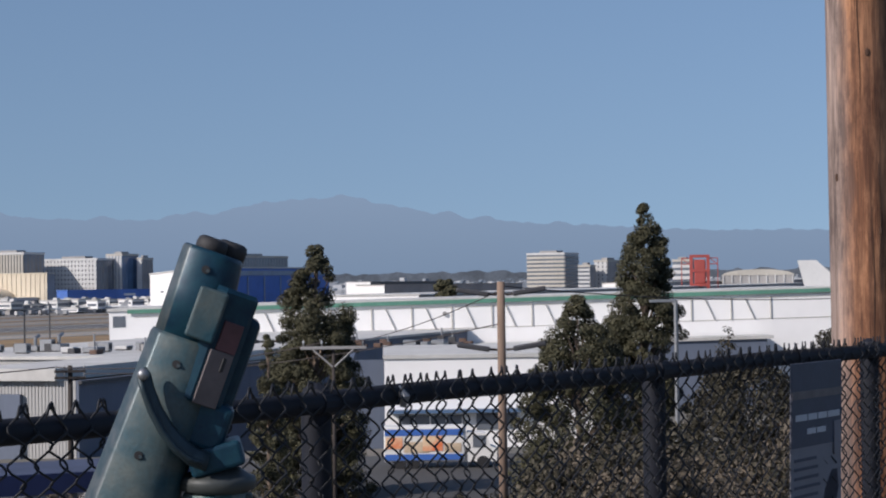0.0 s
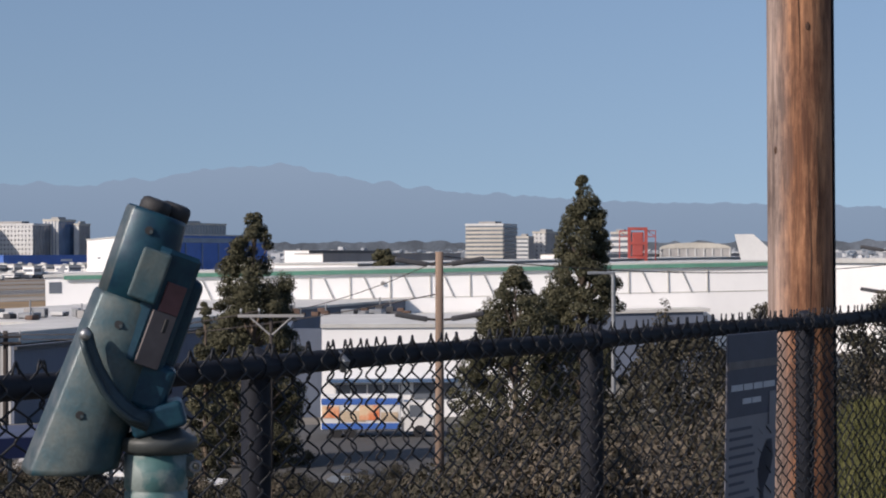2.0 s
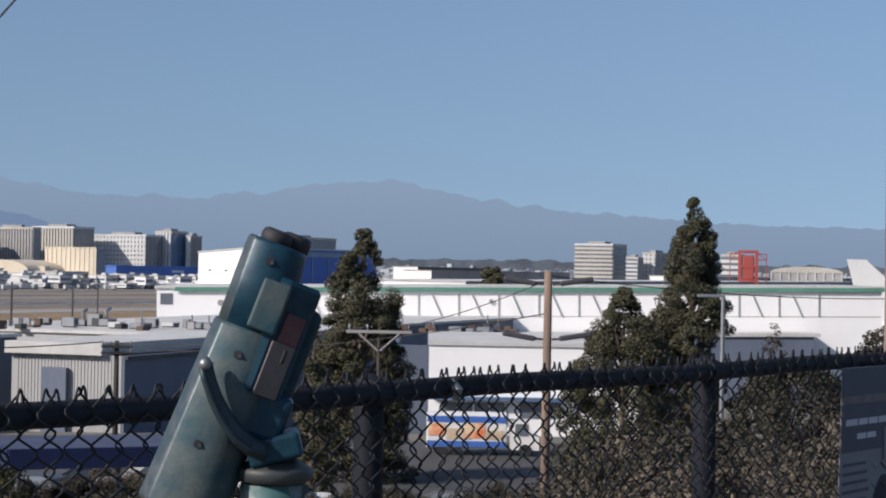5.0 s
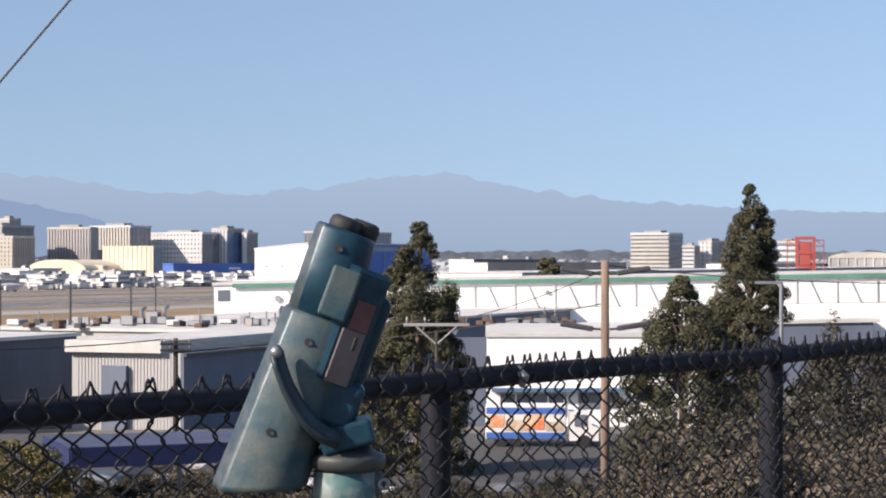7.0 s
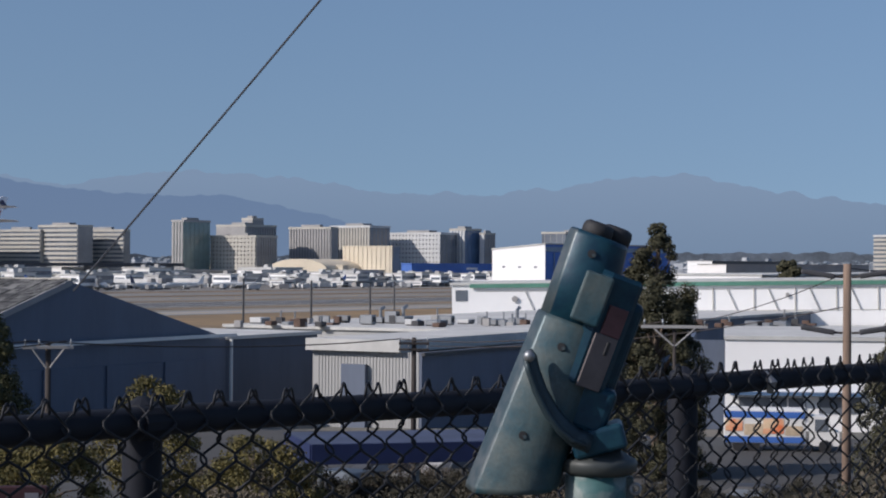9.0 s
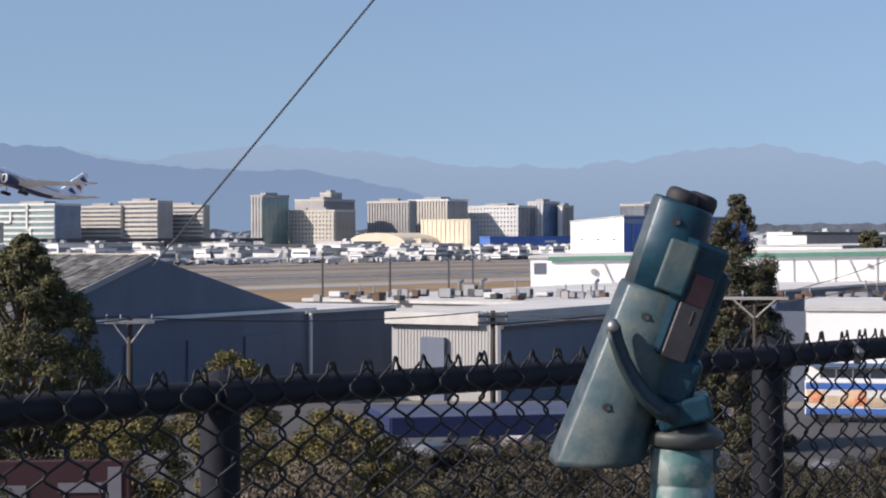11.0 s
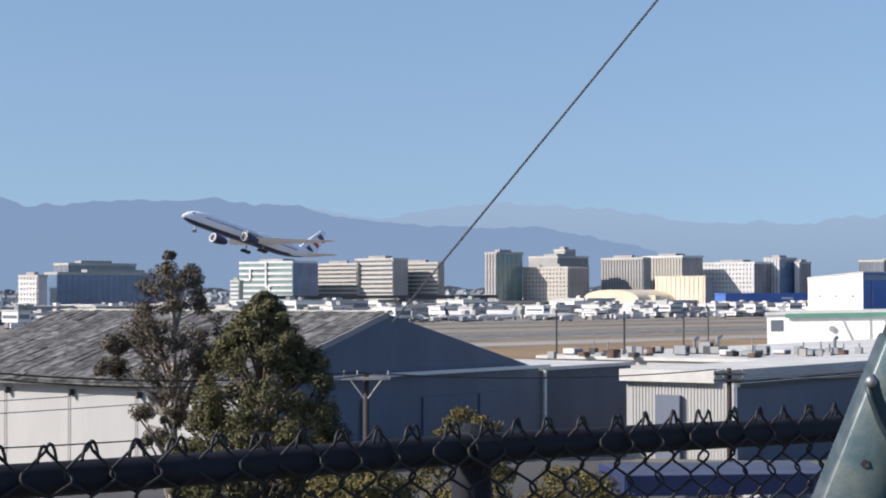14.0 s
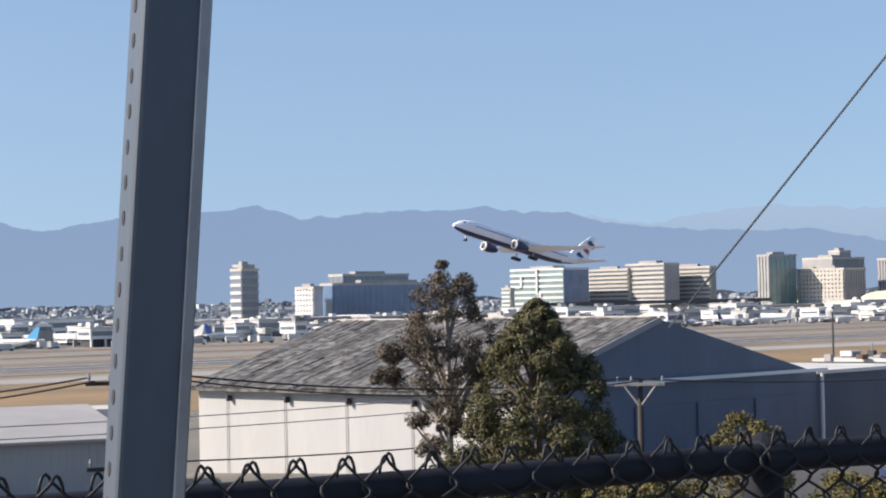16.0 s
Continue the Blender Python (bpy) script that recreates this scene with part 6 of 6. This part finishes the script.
PD = 7.45
p = pol(16.06, PD)
t = thing("wooden_pole", "large weathered reddish-brown wooden utility pole", "utility pole", m=facing(16.06, PD, ground_level(p.x, p.y)))
PG = ground_level(p.x, p.y)
bm = bmesh.new()
rings = []
for j in range(60):
    z = -0.4 + j * 0.17
    r = 0.1205 - 0.0013 * z
    rings.append([(-0.004 * z + (r + 0.0035 * noise.noise((math.cos(a) * 5, math.sin(a) * 5, z * 0.35)) + 0.0018 * noise.noise((math.cos(a) * 14, math.sin(a) * 14, z * 0.8))) * math.cos(a), (r + 0.0035 * noise.noise((math.cos(a) * 5, math.sin(a) * 5, z * 0.35))) * math.sin(a), z) for a in (k * math.tau / 48 for k in range(48))])
loft(bm, rings)
pole = part("shaft", bm, pole_wood(), t, smooth=True)
rng = random.Random(6)
for ang, z in ((-2.35, 1.86), (-1.3, 2.31), (-1.0, 1.66), (-1.9, 2.93)):
    z = z - PG
    bm = bmesh.new()
    r = 0.1205 - 0.0013 * z
    bmesh.ops.create_icosphere(bm, subdivisions=2, radius=1.0, matrix=Matrix.Translation((r * math.cos(ang) - 0.004 * z, r * math.sin(ang), z)) @ Matrix.Diagonal((0.009, 0.003, 0.016, 1)))
    part("knot", bm, M_KNOT, pole, smooth=True)
for k in range(14):
    ang, z0, ln = rng.uniform(-2.9, -0.3), rng.uniform(0.2, 3.2) - PG, rng.uniform(0.2, 0.7)
    bm = bmesh.new()
    pts = []
    for j in range(6):
        z = z0 + ln * j / 5
        a = ang + 0.03 * math.sin(j * 1.3 + k)
        r = 0.1212 - 0.0013 * z
        pts.append((r * math.cos(a) - 0.004 * z, r * math.sin(a), z))
    tube(bm, pts, [0.0005, 0.0014, 0.0018, 0.0018, 0.0012, 0.0005], 5)
    part("crack", bm, M_KNOT, pole)
# cable running down the pole's side
bm = bmesh.new()
tube(bm, [(0.126 - 0.0053 * z, 0.0, z) for z in (-0.3, 2, 4, 6, 8, 9.6)], 0.0055, 8)
part("conduit", bm, M_RAIL, t, smooth=True)

# ---- overhanging branch ----
t = thing("overhanging_branch", "dark leafy branch hanging from above", "branch", m=facing(15.85, 7.25, EYE) @ Matrix.Diagonal((1.28, 1.28, 1.28, 1)))
bm = bmesh.new()
tube(bm, [(0.03, 0.15, 2.2), (0.1, -0.05, 1.7), (0.6, -0.1, 1.35), (0.1, 0.0, 1.02), (-0.25, 0.0, 0.93)], [0.03, 0.026, 0.022, 0.014, 0.005], 7)
tube(bm, [(0.6, 0.2, 1.35), (0.75, 0.1, 1.1), (0.72, 0.0, 0.98)], [0.015, 0.01, 0.004], 6)
tube(bm, [(0.6, 0.2, 1.35), (-0.5, 0.1, 1.25), (-0.75, 0.0, 1.02)], [0.015, 0.01, 0.004], 6)
part("bough", bm, M_BARK, t)
cl = []
rng = random.Random(14)
for cx, cz, n, sp in ((0.02, 0.97, 26, 0.13), (0.14, 1.04, 30, 0.16), (-0.1, 1.02, 20, 0.12), (0.55, 1.04, 16, 0.1), (-0.62, 1.03, 14, 0.09), (-0.78, 1.08, 10, 0.08), (0.3, 1.2, 20, 0.2)):
    for k in range(n):
        cl.append((Vector((cx + rng.gauss(0, sp * 0.6), rng.gauss(0, 0.08), cz + rng.gauss(0, sp * 0.28))), 0.03))
shared("leaves", leaves_mesh("leaves", cl, 22, 0.014, L_BUSH, 14), t)

# ---- perforated steel sign post close by ----
base = Vector((-0.063, -0.009, 0)) + pol(-31.6, 1.43)
t = thing("sign_post", "grey perforated square steel sign post", "post", m=frame_at(base, (math.cos(radians(31.6)), math.sin(radians(31.6)), 0)) @ pose(-0.107, 0, 0, 0, 4.1, 0) @ pose(0, 0, 0, 0, 0, 10.5))
bm = bmesh.new()
W = 0.0255
outer = []
cor = 0.005
for cx, cy, a0 in ((1, 1, 0), (-1, 1, 90), (-1, -1, 180), (1, -1, 270)):
    for a in (0, 30, 60, 90):
        outer.append((cx * (W - cor) + cor * math.cos(radians(a0 + a)), cy * (W - cor) + cor * math.sin(radians(a0 + a))))
loft(bm, [[(x, y, z) for x, y in outer] for z in (-0.4, 0.5, 1.0, 1.6, 2.4)])
shaft = part("tube", bm, M_POST, t)
bm = bmesh.new()
soft_box(bm, W - 0.010, W - 0.002, -W - 0.0025, -W + 0.001, -0.4, 2.4, 0.001, 1)
part("rolled_edge", bm, M_STEEL, shaft, "paler rolled edge")
bm = bmesh.new()
tube(bm, [(-W - 0.0006, 0, 0), (-W + 0.002, 0, 0)], 0.0055, 12)
me = mesh_of("hole", bm, M_RUBBER)
for k in range(70):
    shared("hole", me, shaft, pose(0, 0, 0.4 + k * 0.0254))

# ---- coin viewer ----
t = thing("coin_binocular_viewer", "worn teal coin-operated binocular viewer tilted down on its pedestal", "viewer", m=facing(-2.30, 2.78, EYE - 0.139))
AX = Vector((0.345, 0.0, 0.939)).normalized()
SX = Vector((AX.z, 0.0, -AX.x))
TY = Vector((0, 1, 0))
# cross-section of the cast body: a flat left facet, a broad front, a rounded far side
SECTION = [(-1.0, 0.35), (-1.0, -0.18), (-0.965, -0.26), (-0.80, -0.72), (-0.72, -0.80), (0.0, -0.95), (0.30, -0.93), (0.58, -0.82), (0.80, -0.62), (0.95, -0.33), (1.0, 0.0), (0.92, 0.38), (0.7, 0.72), (0.35, 0.92), (0.0, 1.0), (-0.5, 0.9), (-0.85, 0.65)]


def section(c, r):
    c = Vector(c)
    return [c + r * (a * SX + b * TY) for a, b in SECTION]


C0, C1, C3 = Vector((-0.115, 0, -0.194)), Vector((-0.021, 0, 0.059)), Vector((0.0144, 0, 0.180))
bm = bmesh.new()
foot = [v + AX * ((-0.172 + 0.008 * (v.y / 0.06) - v.z) / AX.z) for v in section(C0, 0.0625)]   # the mouth is cut level
lip = [v + AX * 0.008 for v in foot]
loft(bm, [[v * 1.0 + SX * 0.001 for v in foot], lip, section(C0.lerp(C1, 0.5), 0.0585), section(C1 - AX * 0.006, 0.0548), section(C1, 0.0530)])
bm.normal_update()
bmesh.ops.recalc_face_normals(bm, faces=bm.faces[:])
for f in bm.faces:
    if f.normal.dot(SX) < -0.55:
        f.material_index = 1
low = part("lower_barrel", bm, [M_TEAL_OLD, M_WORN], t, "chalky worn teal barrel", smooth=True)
bm = bmesh.new()
loft(bm, [section(C1 - AX * 0.002, 0.0500), section(C1.lerp(C3, 0.5), 0.0472), section(C3 - AX * 0.007, 0.0438), section(C3 - AX * 0.002, 0.0425), section(C3, 0.0395)])
bmesh.ops.recalc_face_normals(bm, faces=bm.faces[:])
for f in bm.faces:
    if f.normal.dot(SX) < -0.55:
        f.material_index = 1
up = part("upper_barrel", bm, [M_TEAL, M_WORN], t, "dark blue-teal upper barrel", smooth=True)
tilt = Matrix((SX, TY, AX)).transposed().to_4x4()


def tilted_box(name, c, w, d, h, mat_, parent, r=0.006, label="", seg=3):
    bm = bmesh.new()
    soft_box(bm, -w / 2, w / 2, -d / 2, d / 2, -h / 2, h / 2, r, seg, Matrix.Translation(c) @ tilt)
    return part(name, bm, mat_, parent, label)


bm = bmesh.new()
loft(bm, [[a * SX + b * TY + c * AX for a, b in ((-0.012, -0.0535 + in_), (0.028, -0.0370 + in_), (0.033 - in_, -0.031), (0.033 - in_, 0.052), (-0.027, 0.052), (-0.027, -0.050 + in_))] for c, in_ in ((-0.030, 0.003), (-0.027, 0.0), (0.127, 0.0), (0.133, 0.005))])
hs = part("side_housing", bm, M_TEAL, t)
turned = tilt @ pose(0, 0, 0, 0, 0, 22.4)


def face_plate(name, s_, a_, w, h, mat_, label="", th=0.003):
    """A plate screwed to the slanting face of the side housing."""
    bm = bmesh.new()
    soft_box(bm, -w / 2, w / 2, -th, 0.001, -h / 2, h / 2, 0.001, 1, Matrix.Translation(s_ * SX + (-0.0535 + (s_ + 0.012) * 0.4125) * TY + a_ * AX) @ turned)
    return part(name, bm, mat_, hs, label)


tilted_box("raised_block", Vector((0.0040, -0.046, 0.093)), 0.041, 0.044, 0.072, M_TEAL_OLD, up, 0.004, "sunlit chalky raised block")
face_plate("coin_plate", 0.0085, 0.008, 0.036, 0.078, M_PLATE, "faded grey instruction plate")
face_plate("plate_top", 0.0115, 0.0685, 0.030, 0.042, surface("faded_red", (0.12, 0.05, 0.055), 0.6, 0, 0.3, 20, 5, 0.0), "faded red plate")
face_plate("plate_slot", 0.014, 0.030, 0.006, 0.020, M_RUBBER, th=0.0045)
tilted_box("rear_housing", Vector((0.012, 0.045, 0.0)), 0.074, 0.06, 0.20, M_TEAL, t, 0.012)
tilted_box("chin", Vector((0.004, 0.0, -0.062)), 0.056, 0.07, 0.07, M_TEAL, t, 0.010)
for cx, cz, cy in ((0.0095, 0.182, -0.010), (0.036, 0.176, 0.016)):
    c = Vector((cx, cy, cz))
    bm = bmesh.new()
    rings = []
    for o, r in ((-0.010, 0.0215), (0.008, 0.0225), (0.015, 0.0205), (0.018, 0.015), (0.009, 0.012)):
        rings.append([c + AX * o + r * (math.cos(k * math.tau / 20) * SX + math.sin(k * math.tau / 20) * TY) for k in range(20)])
    loft(bm, rings)
    part("eyecup", bm, M_RUBBER, up, "black rubber eyecup", smooth=True)
for c, par in ((Vector((0.003, -0.0425, 0.155)), up), (Vector((-0.0385, -0.0515, 0.026)), low), (Vector((-0.091, -0.055, -0.0970)), low)):
    bm = bmesh.new()
    tube(bm, [c + Vector((0, 0.008, 0)), c + Vector((0, -0.003, 0))], 0.0058, 14)
    sc = part("bolt_hole", bm, M_RUBBER, par)
    bm = bmesh.new()
    tube(bm, [c + Vector((0.003, 0.0, -0.002)), c + Vector((0.003, -0.0045, -0.002))], 0.0026, 8)
    part("bolt", bm, M_WORN, sc)
M_ARM = surface("grey_teal_casting", (0.026, 0.046, 0.056), 0.5, 0.3, 0.35, 25, 5, 0.2)
for sy in (-1, 1):
    bm = bmesh.new()
    pts = [(-0.084, 0.022), (-0.081, 0.012), (-0.076, -0.006), (-0.066, -0.034), (-0.052, -0.062), (-0.036, -0.084), (-0.018, -0.100), (0.002, -0.108)]
    tube(bm, [(x, sy * (0.072 - 0.005 * max(0, i - 3)), z) for i, (x, z) in enumerate(pts)], [0.007, 0.0115, 0.0105, 0.0110, 0.0125, 0.0140, 0.0150, 0.0150], 14, flat=0.6)
    y = part("yoke_arm", bm, M_ARM, t, "grey-teal curved yoke arm", smooth=True)
    bm = bmesh.new()
    tube(bm, [(x - 0.006, sy * (0.080 - 0.005 * max(0, i - 3)), z - 0.002) for i, (x, z) in enumerate(pts[1:])], [0.004, 0.0045, 0.005, 0.005, 0.005, 0.005, 0.004], 8)
    part("arm_ridge", bm, M_ARM, y, smooth=True)
    bm = bmesh.new()
    bmesh.ops.create_uvsphere(bm, u_segments=14, v_segments=8, radius=0.0085, matrix=Matrix.Translation((-0.082, sy * 0.082, 0.014)))
    part("pivot_knob", bm, M_STEEL, y, "bright worn pivot knob", smooth=True)
bm = bmesh.new()
soft_box(bm, -0.030, 0.046, -0.046, 0.046, -0.020, 0.016, 0.006, 3, Matrix.Translation((0.006, 0, -0.106)) @ pose(0, 0, 0, 0, -15, 0))
part("swivel_block", bm, M_TEAL, t)
PX = 0.0115
bm = bmesh.new()
loft(bm, [[(PX + 0.003 + r * math.cos(a), r * math.sin(a), z) for a in (k * math.tau / 36 for k in range(36))] for z, r in ((-0.120, 0.030), (-0.131, 0.046), (-0.134, 0.0535), (-0.139, 0.0548), (-0.150, 0.0540), (-0.153, 0.0465), (-0.156, 0.043))])
part("flange", bm, surface("grey_green_metal", (0.055, 0.062, 0.06), 0.55, 0.2, 0.3, 14, 6, 0.15), t, "weathered grey-green flange", smooth=True)
bm = bmesh.new()
bot = -(EYE - 0.139) - 0.05
loft(bm, [[(PX + r * math.cos(a), r * math.sin(a), z) for a in (k * math.tau / 36 for k in range(36))] for z, r in ((-0.1562, 0.0440), (-0.203, 0.0440), (-0.205, 0.0420), (-0.208, 0.0420), (-0.210, 0.0440), (-0.9, 0.0440), (bot + 0.1, 0.0440), (bot + 0.06, 0.09), (bot, 0.095))])
ped = part("pedestal", bm, surface("pale_teal_pedestal", (0.045, 0.115, 0.115), 0.6, 0.0, 0.3, 26, 6, 0.2, second=(0.17, 0.21, 0.20), amount=0.2), t, "chalky pale teal pedestal", smooth=True)
bm = bmesh.new()
soft_box(bm, 0.046, 0.064, -0.012, 0.012, -0.190, -0.158, 0.003, 2)
part("lock_lug", bm, M_TEAL_OLD, ped)
bm = bmesh.new()
tube(bm, [(0.066 + 0.007 * math.cos(a), -0.014, -0.174 + 0.007 * math.sin(a)) for a in np.linspace(0, math.tau, 13)], 0.0025, 6, caps=False)
part("lock_ring", bm, M_STEEL, ped)
